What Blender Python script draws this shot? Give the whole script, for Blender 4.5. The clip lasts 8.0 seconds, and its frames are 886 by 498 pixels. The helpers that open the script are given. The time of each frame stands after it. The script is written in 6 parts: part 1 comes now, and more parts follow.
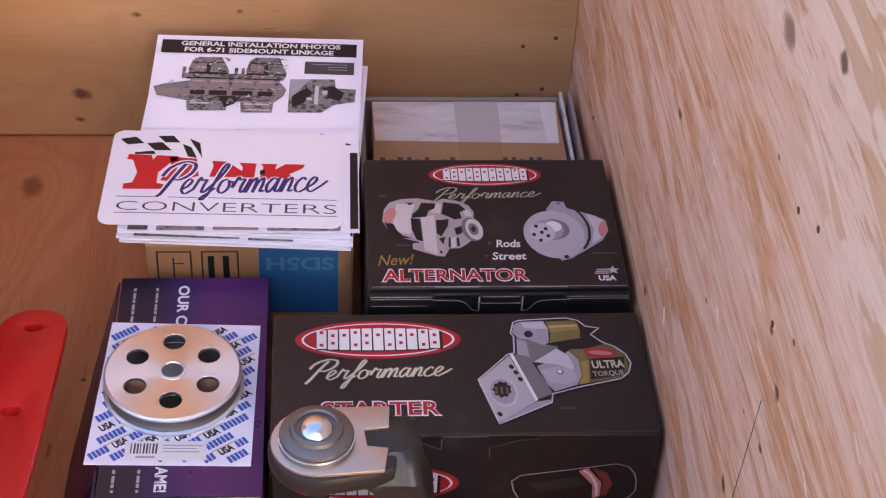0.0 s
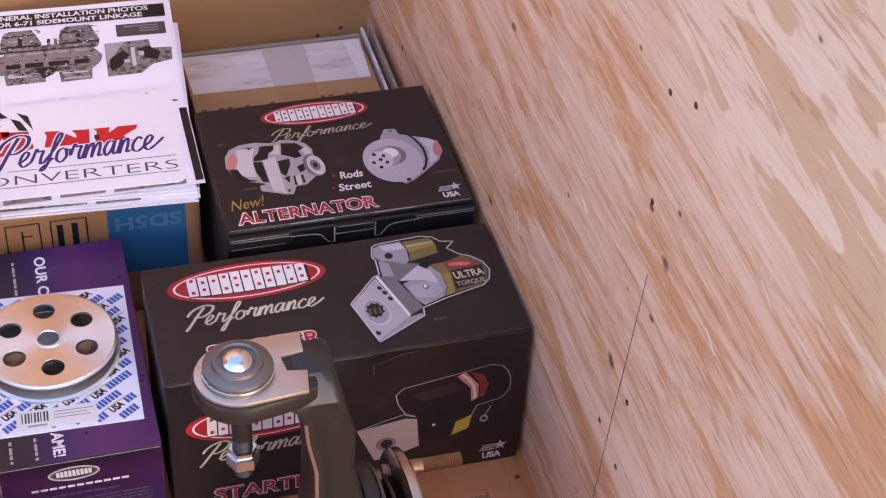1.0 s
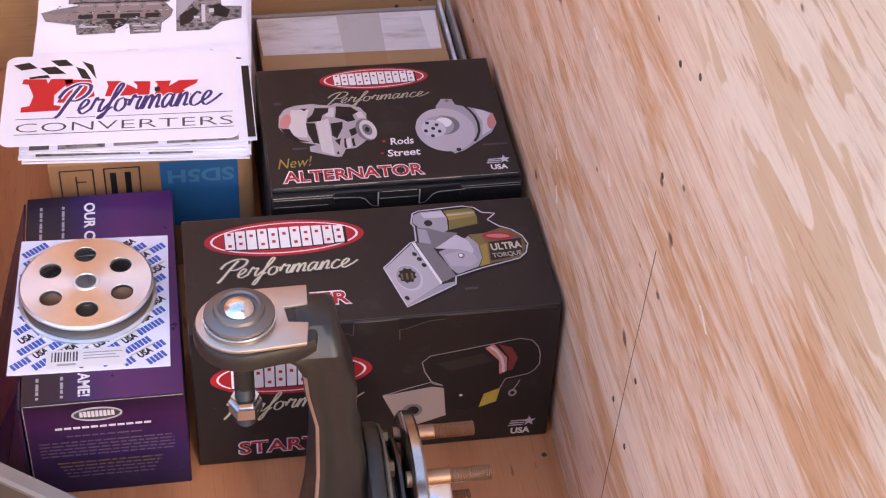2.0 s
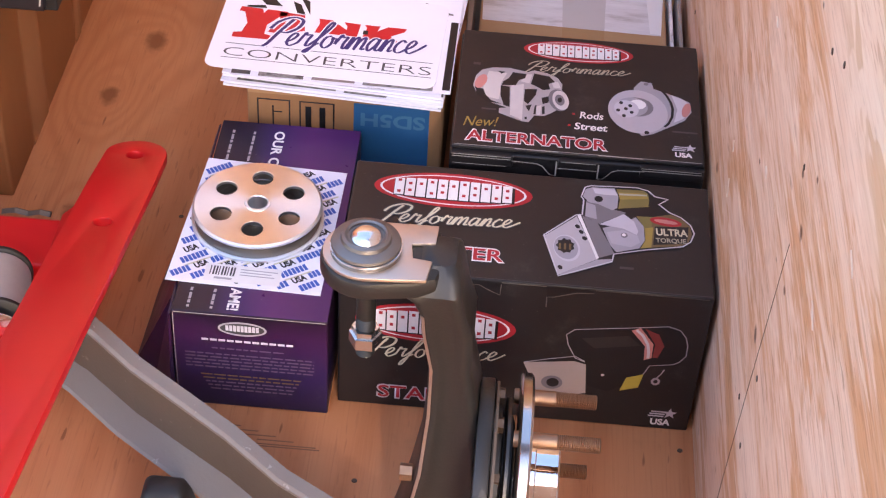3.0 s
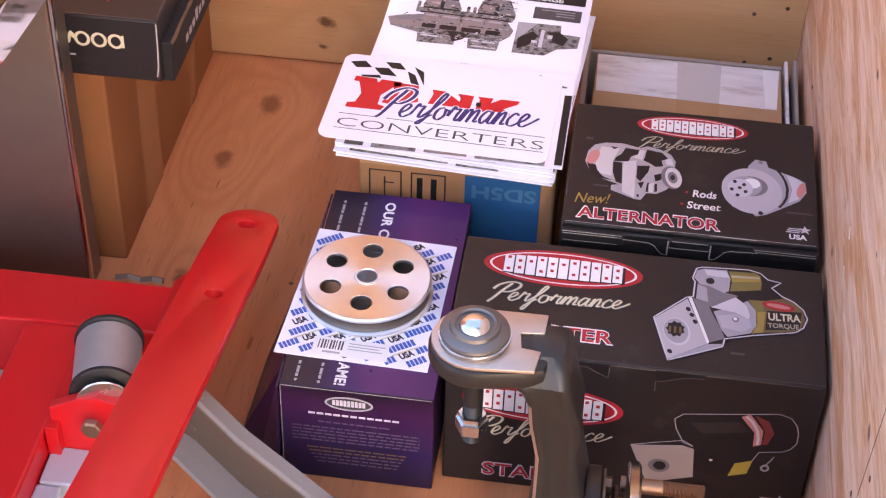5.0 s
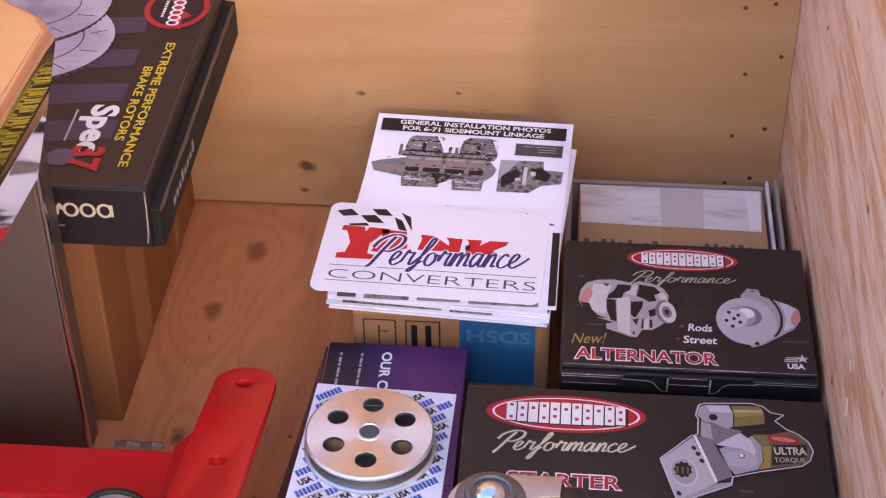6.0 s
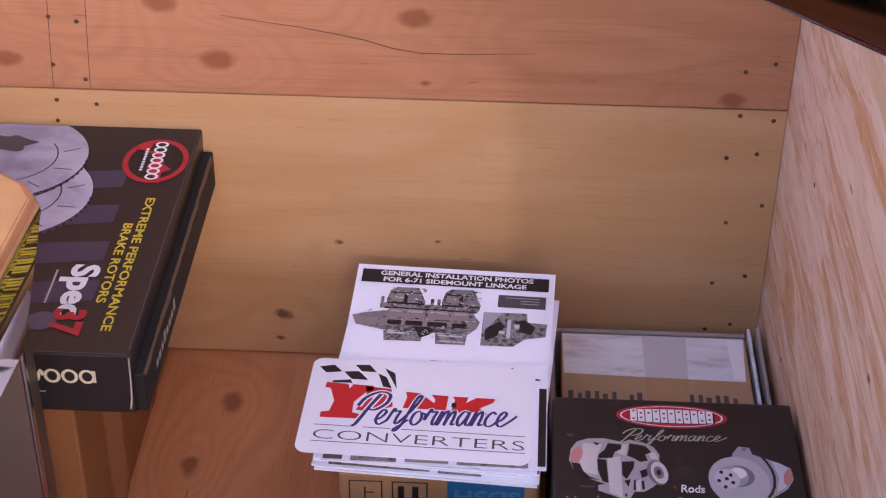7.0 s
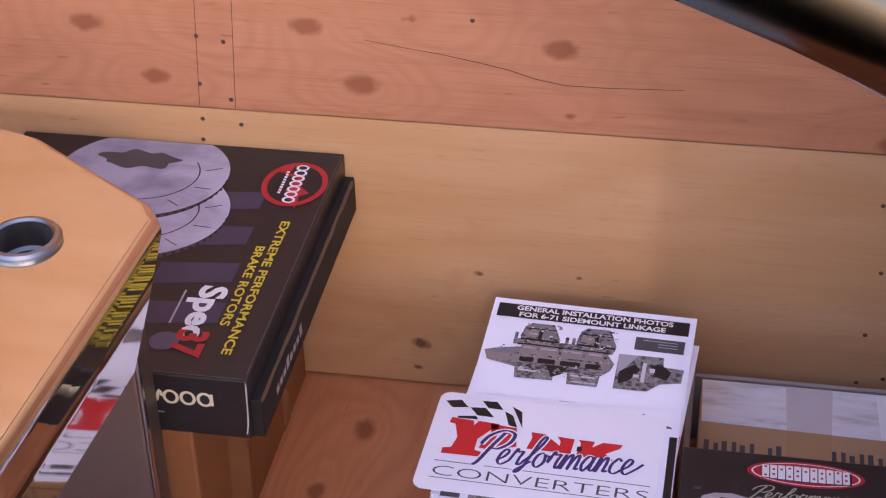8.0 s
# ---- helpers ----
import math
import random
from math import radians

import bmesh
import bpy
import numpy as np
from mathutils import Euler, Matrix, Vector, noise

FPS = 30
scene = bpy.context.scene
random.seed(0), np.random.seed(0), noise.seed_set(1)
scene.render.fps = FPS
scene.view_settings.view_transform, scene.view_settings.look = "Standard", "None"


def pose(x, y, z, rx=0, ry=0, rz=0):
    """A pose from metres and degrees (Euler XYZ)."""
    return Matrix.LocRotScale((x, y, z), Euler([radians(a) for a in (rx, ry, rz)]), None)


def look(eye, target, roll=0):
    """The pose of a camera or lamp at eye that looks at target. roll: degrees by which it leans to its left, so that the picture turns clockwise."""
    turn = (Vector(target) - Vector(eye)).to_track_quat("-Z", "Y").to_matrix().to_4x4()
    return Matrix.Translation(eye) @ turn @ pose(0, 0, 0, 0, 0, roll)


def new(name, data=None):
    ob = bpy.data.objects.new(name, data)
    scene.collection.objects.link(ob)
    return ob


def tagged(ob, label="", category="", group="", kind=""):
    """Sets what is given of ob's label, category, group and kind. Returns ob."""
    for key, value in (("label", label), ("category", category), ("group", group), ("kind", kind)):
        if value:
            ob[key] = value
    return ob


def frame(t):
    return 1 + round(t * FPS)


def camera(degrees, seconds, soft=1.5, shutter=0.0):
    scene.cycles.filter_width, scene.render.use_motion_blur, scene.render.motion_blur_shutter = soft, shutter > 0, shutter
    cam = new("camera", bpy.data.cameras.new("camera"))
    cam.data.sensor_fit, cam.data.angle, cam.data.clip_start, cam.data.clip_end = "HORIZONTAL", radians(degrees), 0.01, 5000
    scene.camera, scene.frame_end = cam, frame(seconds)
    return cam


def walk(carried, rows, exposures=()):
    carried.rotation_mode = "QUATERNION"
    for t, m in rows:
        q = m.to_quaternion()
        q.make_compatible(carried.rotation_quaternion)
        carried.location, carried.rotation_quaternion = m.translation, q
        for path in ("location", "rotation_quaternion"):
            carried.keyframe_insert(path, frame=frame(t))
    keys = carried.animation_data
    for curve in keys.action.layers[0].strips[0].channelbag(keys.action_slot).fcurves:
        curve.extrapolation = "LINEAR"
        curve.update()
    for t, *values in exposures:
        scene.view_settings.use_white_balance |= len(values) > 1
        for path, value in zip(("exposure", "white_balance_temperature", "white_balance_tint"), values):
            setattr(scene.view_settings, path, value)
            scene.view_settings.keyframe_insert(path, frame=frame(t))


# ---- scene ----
cam = camera(29.4, 8.0, soft=1.2)
PATH = [
    (0, (-0.285, -1.569, 1.178), (-0.14, -0.057, -0.123), 3.3),
    (0.5, (-0.349, -1.594, 1.187), (-0.028, -0.113, -0.118), 2.9),
    (1, (-0.41, -1.614, 1.193), (0.051, -0.188, -0.132), 3.8),
    (1.2, (-0.437, -1.614, 1.2), (0.067, -0.217, -0.139), 4.2),
    (2.3, (-0.25, -1.66, 1.156), (-0.086, -0.179, -0.179), 3.2),
    (2.5, (-0.22, -1.665, 1.146), (-0.129, -0.179, -0.19), 3.5),
    (3, (-0.207, -1.679, 1.147), (-0.251, -0.194, -0.193), 3.7),
    (3.5, (-0.216, -1.675, 1.148), (-0.4, -0.194, -0.183), 3.2),
    (4, (-0.209, -1.67, 1.162), (-0.42, -0.182, -0.158), 4.0),
    (4.2, (-0.212, -1.667, 1.163), (-0.416, -0.177, -0.155), 3.6),
    (5.3, (-0.214, -1.643, 1.18), (-0.38, -0.142, -0.132), 0.5),
    (5.5, (-0.222, -1.638, 1.186), (-0.383, -0.132, -0.119), -0.5),
    (6, (-0.245, -1.616, 1.219), (-0.386, -0.05, -0.017), -0.7),
    (6.5, (-0.273, -1.599, 1.239), (-0.364, 0.007, 0.051), -0.7),
    (7, (-0.296, -1.565, 1.257), (-0.368, 0.072, 0.11), 0.5),
    (7.5, (-0.273, -1.533, 1.269), (-0.436, 0.129, 0.168), 1.1),
    (8, (-0.232, -1.518, 1.248), (-0.543, 0.106, 0.121), -1.5),
]
walk(cam, [(t, look(eye, target, roll)) for t, eye, target, roll in PATH],
     exposures=[(0, 2.05, 6700, 24), (1.2, 2.32, 6800, 21), (2.5, 2.55, 6850, 20), (4.2, 2.70, 6950, 21), (5.5, 2.47, 6700, 23), (6.2, 2.16, 6450, 23), (7.0, 1.89, 6150, 25), (8.0, 1.89, 5950, 25)])

# world, sun, exposure
SUN_EL, SUN_AZ = radians(27), radians(12)
world = bpy.data.worlds.new("sky")
scene.world = world
world.use_nodes = True
wn = world.node_tree.nodes
sky = wn.new("ShaderNodeTexSky")
sky.sky_type, sky.sun_disc = "NISHITA", False
sky.sun_elevation, sky.sun_rotation = SUN_EL, radians(168)
world.node_tree.links.new(sky.outputs[0], wn["Background"].inputs[0])
wn["Background"].inputs[1].default_value = 0.15
sun_data = bpy.data.lights.new("sun", "SUN")
sun_data.energy, sun_data.angle, sun_data.color = 0.135, radians(0.8), (1.0, 0.96, 0.91)
sun = new("sun", sun_data)
sun.matrix_world = look((math.sin(SUN_AZ) * math.cos(SUN_EL) * 5, -math.cos(SUN_AZ) * math.cos(SUN_EL) * 5, math.sin(SUN_EL) * 5), (0, 0, 0))


# ---------- materials ----------
class Mat:
    """A small builder of node materials."""

    def __init__(self, name, rough=0.5, metal=0.0, spec=0.5):
        self.m = bpy.data.materials.new(name)
        self.m.use_nodes = True
        self.n, self.l = self.m.node_tree.nodes, self.m.node_tree.links
        self.b = self.n["Principled BSDF"]
        self.b.inputs["Roughness"].default_value = rough
        self.b.inputs["Metallic"].default_value = metal
        self.b.inputs["Specular IOR Level"].default_value = spec
        self.coord = self.n.new("ShaderNodeTexCoord").outputs["Object"]

    def put(self, socket, value):
        if isinstance(value, bpy.types.NodeSocket):
            self.l.new(value, socket)
        else:
            socket.default_value = value

    def math(self, op, a, b=0.0, c=0.0, clamp=False):
        k = self.n.new("ShaderNodeMath")
        k.operation, k.use_clamp = op, clamp
        for s, v in zip(k.inputs, (a, b, c)):
            self.put(s, v)
        return k.outputs[0]

    def scaled(self, scale, vec=None):
        k = self.n.new("ShaderNodeMapping")
        self.l.new(vec or self.coord, k.inputs[0])
        k.inputs["Scale"].default_value = scale
        return k.outputs[0]

    def noise(self, scale, detail=3.0, rough=0.55, distortion=0.0, vec=None):
        k = self.n.new("ShaderNodeTexNoise")
        self.l.new(self.scaled(scale if isinstance(scale, tuple) else (scale,) * 3, vec), k.inputs["Vector"])
        k.inputs["Scale"].default_value = 1.0
        k.inputs["Detail"].default_value, k.inputs["Roughness"].default_value = detail, rough
        k.inputs["Distortion"].default_value = distortion
        return k.outputs[0]

    def ramp(self, fac, stops):
        k = self.n.new("ShaderNodeValToRGB")
        self.put(k.inputs[0], fac)
        el = k.color_ramp.elements
        while len(el) < len(stops):
            el.new(0.5)
        for e, (p, c) in zip(el, stops):
            e.position, e.color = p, (c if len(c) == 4 else (*c, 1.0))
        return k.outputs[0]

    def step(self, v, lo, hi):
        k = self.n.new("ShaderNodeMapRange")
        k.interpolation_type = "SMOOTHSTEP"
        self.put(k.inputs[0], v)
        k.inputs[1].default_value, k.inputs[2].default_value = lo, hi
        return k.outputs[0]

    def mix(self, fac, a, b, mode="MIX"):
        k = self.n.new("ShaderNodeMix")
        k.data_type, k.blend_type = "RGBA", mode
        self.put(k.inputs[0], fac)
        self.put(k.inputs[6], a if isinstance(a, bpy.types.NodeSocket) or len(a) == 4 else (*a, 1.0))
        self.put(k.inputs[7], b if isinstance(b, bpy.types.NodeSocket) or len(b) == 4 else (*b, 1.0))
        return k.outputs[2]

    def axis(self, n, vec=None):
        k = self.n.new("ShaderNodeSeparateXYZ")
        self.l.new(vec or self.coord, k.inputs[0])
        return k.outputs[n]

    def near(self, place, stretch=(1, 1, 1)):
        """The stretched distance from a place."""
        k = self.n.new("ShaderNodeVectorMath")
        k.operation = "SUBTRACT"
        self.l.new(self.coord, k.inputs[0])
        k.inputs[1].default_value = place
        s = self.n.new("ShaderNodeVectorMath")
        s.operation = "LENGTH"
        self.l.new(self.scaled(stretch, k.outputs[0]), s.inputs[0])
        return s.outputs["Value"]

    def colour(self, c):
        self.put(self.b.inputs["Base Color"], c if isinstance(c, bpy.types.NodeSocket) or len(c) == 4 else (*c, 1.0))
        return self

    def rough(self, v):
        self.put(self.b.inputs["Roughness"], v)
        return self

    def bump(self, height, strength=0.3, distance=0.001):
        k = self.n.new("ShaderNodeBump")
        k.inputs["Strength"].default_value, k.inputs["Distance"].default_value = strength, distance
        self.l.new(height, k.inputs["Height"])
        self.l.new(k.outputs[0], self.b.inputs["Normal"])
        return self


def wood(name, pale, mid, dark, along, knots=(), rings=16.0, contrast=0.6, wide=1.0, knot_colour=(0.09, 0.035, 0.015), patches=None, flow=0.9, pores=0.4, grain=0.4, sapwood=None):
    """Rotary-cut softwood or plywood: figure that flows round knots, fine grain, stains. along: the axis of the grain. knots: place, radius."""
    k = Mat(name, 0.62, spec=0.3)
    across = 7.0 * wide
    sc = tuple(flow if n == along else across for n in range(3))
    field = k.math("ADD", k.noise(sc, 2.0, 0.5, 0.3), k.math("MULTIPLY", k.noise(tuple(9.0 if n == along else 38.0 for n in range(3)), 2.0), 0.06))
    core = heart_wood = halo = None
    st = tuple(0.62 if n == along else 1.0 for n in range(3))
    for place, r in knots:
        d = k.near(place, st)
        rag = 1.6 if r < 0.0118 else 0.7
        g = k.math("POWER", 2.718, k.math("MULTIPLY", k.math("POWER", k.math("DIVIDE", d, r * 2.6), 1.4), -1.0))
        field = k.math("ADD", field, k.math("MULTIPLY", g, 0.35 * min(1.0, (r / 0.012) ** 2) if r < 0.0118 else 0.55))
        c = k.step(k.math("ADD", d, k.math("MULTIPLY_ADD", k.noise(70.0, 3.0), r * rag, r * -0.32 * rag)), r * 1.15, r * 0.5)
        if r >= 0.0118:
            e = k.step(d, r * 0.95, r * 0.45)
            heart_wood = e if heart_wood is None else k.math("MAXIMUM", heart_wood, e)
            halo = g if halo is None else k.math("MAXIMUM", halo, g)
        core = c if core is None else k.math("MAXIMUM", core, c)
    wave = k.math("SINE", k.math("MULTIPLY", field, rings * 6.283))
    figure = k.math("POWER", k.math("MULTIPLY_ADD", wave, 0.5, 0.5), 1.8)
    fine = k.noise(tuple(9.0 if n == along else 420.0 for n in range(3)), 2.0, 0.6)
    mid_n = k.noise(tuple(2.2 if n == along else 60.0 for n in range(3)), 3.0, 0.6)
    blot = k.noise(3.2, 3.0, 0.6)
    col = k.mix(k.math("MULTIPLY", figure, contrast), pale, mid)
    col = k.mix(k.math("MULTIPLY", k.step(mid_n, 0.48, 0.8), 0.45), col, mid)
    col = k.mix(k.math("MULTIPLY", k.step(fine, 0.5, 0.78), grain), col, dark)
    col = k.mix(k.math("MULTIPLY", k.step(blot, 0.42, 0.75), 0.35), col, mid)
    if patches:
        p = k.step(k.noise(tuple(2.0 if n == along else 9.0 for n in range(3)), 2.0, 0.5, 0.8), 0.52, 0.58)
        col = k.mix(k.math("MULTIPLY", p, 0.55), col, patches)
    band = k.noise(tuple(1.1 if n == along else 22.0 for n in range(3)), 3.0, 0.6, 0.4)
    col = k.mix(k.math("MULTIPLY", k.step(band, 0.5, 0.66), pores), col, mid)
    dash = k.noise(tuple(30.0 if n == along else 260.0 for n in range(3)), 1.0, 0.5)
    col = k.mix(k.math("MULTIPLY", k.math("MULTIPLY", k.step(dash, 0.62, 0.72), k.step(band, 0.42, 0.62)), pores), col, dark)
    specks = k.step(k.noise(tuple(22.0 if n == along else 120.0 for n in range(3)), 1.0, 0.5), 0.745, 0.79)
    col = k.mix(k.math("MULTIPLY", specks, 0.75), col, dark)
    smudge = k.step(k.noise(11.0, 4.0, 0.7), 0.56, 0.74)
    col = k.mix(k.math("MULTIPLY", smudge, 0.22), col, dark)
    if sapwood:
        edge, pale_wood, tan, orange = sapwood
        wob = k.noise((0, 3.5, 9.0), 3.0, 0.55, 0.3)
        high = k.math("ADD", k.axis(2), k.math("MULTIPLY_ADD", wob, 0.16, -0.08))
        sap = k.step(high, edge - 0.02, edge + 0.03)
        col = k.mix(k.math("MULTIPLY", sap, 0.62), col, pale_wood)
        heart = k.step(k.noise((0, 3.4, 22.0), 2.0, 0.5, 1.4), 0.50, 0.53)
        col = k.mix(k.math("MULTIPLY", k.math("MULTIPLY", heart, sap), 0.8), col, tan)
        streak = k.step(k.noise((0, 3.2, 24.0), 4.0, 0.68, 0.6), 0.45, 0.60)
        col = k.mix(k.math("MULTIPLY", k.math("MULTIPLY", streak, k.math("MULTIPLY_ADD", sap, -0.8, 1.0)), 0.80), col, orange)
        tick = k.step(k.noise((0, 20.0, 240.0), 3.0, 0.62, 0.3), 0.51, 0.62)
        col = k.mix(k.math("MULTIPLY", k.math("MULTIPLY", tick, k.math("MULTIPLY_ADD", streak, 0.75, 0.25)), 0.50), col, tuple(v * 0.5 + w * 0.5 for v, w in zip(dark, orange)))
        fleck = k.step(k.noise((0, 14.0, 130.0), 2.0, 0.5, 0.5), 0.62, 0.70)
        col = k.mix(k.math("MULTIPLY", fleck, 0.45), col, pale_wood)
    if core is not None:
        if halo is not None:
            col = k.mix(k.math("MULTIPLY", halo, k.math("MULTIPLY", figure, 0.8)), col, pale)
        col = k.mix(k.math("MULTIPLY", core, 0.85), col, knot_colour)
        if heart_wood is not None:
            col = k.mix(k.math("MULTIPLY", heart_wood, 0.25), col, mid)
    k.colour(col)
    k.rough(k.math("MULTIPLY_ADD", fine, 0.25, 0.45))
    k.bump(k.math("ADD", fine, k.math("MULTIPLY", figure, 0.3)), 0.35, 0.0008)
    return k.m


def print_mat(name, c, rough=0.35, vary=0.12, spec=0.4):
    k = Mat(name, rough, spec=spec)
    n = k.noise(90.0, 3.0)
    big = k.noise(9.0, 2.0)
    f = k.math("MULTIPLY_ADD", n, vary, k.math("MULTIPLY_ADD", big, vary, 1.0 - vary))
    k.colour(k.mix(1.0, c, k.ramp(f, [(0, (0, 0, 0)), (1, (1, 1, 1))]), "MULTIPLY"))
    k.rough(k.math("MULTIPLY_ADD", big, 0.2, rough - 0.1))
    return k.m


def metal_mat(name, c, rough=0.2, scratch=0.08, bump=0.05, scale=40.0):
    k = Mat(name, rough, 1.0)
    n = k.noise(scale, 4.0, 0.65)
    k.colour(k.mix(k.math("MULTIPLY", n, 0.35), c, tuple(v * 0.6 for v in c)))
    k.rough(k.math("MULTIPLY_ADD", n, scratch * 2, max(rough - scratch, 0.02)))
    k.bump(k.noise(scale * 3), bump, 0.0006)
    return k.m


def paint_mat(name, c, rough=0.3, worn=(0.25, 0.22, 0.2), wear=0.72, orange=0.05, fade=0.35):
    k = Mat(name, rough, spec=0.5)
    n = k.noise(70.0, 4.0, 0.65)
    col = k.mix(k.math("MULTIPLY", k.noise(6.0), fade), c, tuple(v * 0.72 for v in c))
    k.colour(k.mix(k.step(n, wear, wear + 0.04), col, worn))
    k.rough(k.math("MULTIPLY_ADD", k.noise(12.0), 0.25, rough - 0.1))
    k.bump(k.noise(300.0, 2.0), orange, 0.0005)
    return k.m


def card_mat(name, c, dark):
    k = Mat(name, 0.75, spec=0.25)
    flute = k.noise((150.0, 150.0, 6.0), 2.0)
    col = k.mix(k.math("MULTIPLY", k.noise(14.0, 4.0, 0.7), 0.6), c, dark)
    k.colour(k.mix(k.math("MULTIPLY", flute, 0.25), col, dark))
    k.bump(flute, 0.15, 0.0006)
    return k.m


def photo_mat(name, stops, scale=(90.0, 70.0, 90.0), seed=0.0):
    """A halftone print of machinery: broken tones of metal."""
    k = Mat(name, 0.3, spec=0.4)
    n = k.noise(scale, 3.0, 0.6, 0.6)
    v = k.n.new("ShaderNodeTexVoronoi")
    k.l.new(k.scaled(tuple(s * 0.7 for s in scale)), v.inputs["Vector"])
    v.inputs["Scale"].default_value = 1.0
    k.colour(k.ramp(k.math("MULTIPLY_ADD", v.outputs["Distance"], 0.45, k.math("MULTIPLY_ADD", n, 0.9, -0.2 + seed)), stops))
    return k.m


def edge_card(name, c, rough=0.32, grad=None):
    """Printed coated carton: scuffed, with dust."""
    k = Mat(name, rough, spec=0.45)
    dust = k.noise(26.0, 5.0, 0.7)
    speck = k.noise(420.0, 2.0)
    base = grad(k) if grad else c
    col = k.mix(k.math("MULTIPLY", k.step(dust, 0.55, 0.85), 0.16), base, (0.22, 0.19, 0.17))
    col = k.mix(k.math("MULTIPLY", k.step(speck, 0.7, 0.8), 0.2), col, (0.3, 0.27, 0.25))
    k.colour(col)
    k.rough(k.math("MULTIPLY_ADD", dust, 0.3, rough - 0.08))
    k.bump(k.noise((30.0, 30.0, 30.0), 2.0), 0.12, 0.002)
    return k.m


PLY_BACK = wood("plywood_back", (0.53, 0.305, 0.15), (0.45, 0.233, 0.096), (0.33, 0.16, 0.065), 0,
                [((-0.55, 0, 0.059), 0.011), ((-0.481, 0, 0.165), 0.006), ((-0.555, 0, 0.025), 0.005), ((-0.37, 0, 0.17), 0.004)],
                rings=6.0, contrast=0.5, wide=0.7, pores=0.3, grain=0.28)
PLY_UPPER = wood("board_upper", (0.45, 0.203, 0.104), (0.345, 0.134, 0.063), (0.27, 0.092, 0.038), 0,
                 [((-0.605, 0, 0.396), 0.015), ((-0.395, 0, 0.451), 0.015), ((-0.83, 0, 0.39), 0.012), ((-0.66, 0, 0.46), 0.014),
                  ((-0.385, 0, 0.375), 0.006), ((-0.55, 0, 0.475), 0.007), ((-0.9, 0, 0.45), 0.014), ((-0.38, 0, 0.52), 0.01), ((-0.06, 0, 0.365), 0.012)],
                 rings=10.0, contrast=0.42, wide=0.9, knot_colour=(0.20, 0.062, 0.022), pores=0.4)
PLY_RIGHT = wood("plywood_right", (0.85, 0.61, 0.465), (0.73, 0.45, 0.30), (0.27, 0.11, 0.055), 1,
                 [((0, -0.72, 0.62), 0.012), ((0, -0.497, 0.397), 0.0065), ((0, -0.48, 0.191), 0.006), ((0, -0.806, 0.452), 0.0035), ((0, -0.847, 0.481), 0.0035), ((0, -0.84, 0.431), 0.007),
                  ((0, -0.781, 0.279), 0.007), ((0, -0.834, 0.373), 0.004), ((0, -0.75, 0.547), 0.003), ((0, -0.79, 0.361), 0.003), ((0, -0.821, 0.667), 0.008), ((0, -0.659, 0.344), 0.003), ((0, -0.964, 0.699), 0.004)],
                 rings=9.0, contrast=0.4, wide=1.3, flow=0.8, pores=0.6, grain=0.45, sapwood=(0.56, (0.89, 0.71, 0.56), (0.66, 0.42, 0.25), (0.63, 0.30, 0.13)))
PLY_FLOOR = wood("plywood_floor", (0.58, 0.235, 0.103), (0.46, 0.158, 0.060), (0.22, 0.075, 0.032), 1,
                 [((-0.601, -0.092, 0), 0.016), ((-0.632, -0.201, 0), 0.013), ((-0.5, -0.43, 0), 0.006), ((-0.63, -0.40, 0), 0.01), ((-0.2, -0.68, 0), 0.008)],
                 rings=9.0, contrast=0.6, wide=0.8, knot_colour=(0.15, 0.05, 0.02), pores=0.35, grain=0.2)
BLACK = edge_card("black_carton", (0.016, 0.014, 0.015))
BLACK_IN = edge_card("black_carton_inside", (0.01, 0.009, 0.009), 0.6)
WHITE_EDGE = print_mat("scuffed_edge", (0.40, 0.37, 0.34), 0.6, 0.35)
DIM_EDGE = print_mat("dim_edge", (0.13, 0.115, 0.105), 0.6, 0.35)
RED_INK = print_mat("red_ink", (0.42, 0.02, 0.03))
RED_BRIGHT = print_mat("bright_red_ink", (0.62, 0.02, 0.025), 0.4, 0.06)
WHITE_INK = print_mat("white_ink", (0.80, 0.77, 0.77), 0.4, 0.06)
CREAM_INK = print_mat("cream_ink", (0.62, 0.58, 0.42), 0.4)
GOLD_INK = print_mat("gold_ink", (0.34, 0.24, 0.06), 0.35)
GOLD_DIM = print_mat("dull_gold_ink", (0.16, 0.11, 0.05), 0.4)
GREY_INK = print_mat("grey_ink", (0.40, 0.38, 0.41), 0.35, 0.2)
SILVER_INK = print_mat("silver_ink", (0.58, 0.56, 0.60), 0.35, 0.2)
DARK_INK = print_mat("dark_ink", (0.012, 0.012, 0.014), 0.4)
CHAR_INK = print_mat("charcoal_ink", (0.07, 0.065, 0.07), 0.4)
YELLOW_INK = print_mat("yellow_ink", (0.62, 0.50, 0.04), 0.4)
METAL_LIGHT = print_mat("pale_metal_print", (0.56, 0.53, 0.58), 0.35, 0.14)
METAL_MID = print_mat("mid_metal_print", (0.36, 0.34, 0.38), 0.35, 0.16)
METAL_DIM = print_mat("dim_metal_print", (0.19, 0.175, 0.19), 0.35, 0.18)
OLIVE_INK = print_mat("olive_ink", (0.20, 0.165, 0.055), 0.35, 0.15)
SAND_INK = print_mat("sand_ink", (0.42, 0.40, 0.30), 0.4)
BROWN_PRINT = print_mat("brown_grey_print", (0.26, 0.205, 0.20), 0.35, 0.3)
BLUE_INK = print_mat("blue_ink", (0.05, 0.12, 0.45), 0.45)
VIOLET_INK = print_mat("violet_ink", (0.040, 0.025, 0.145), 0.4)
BLUE_LABEL = print_mat("blue_label", (0.012, 0.095, 0.23), 0.6, 0.2)
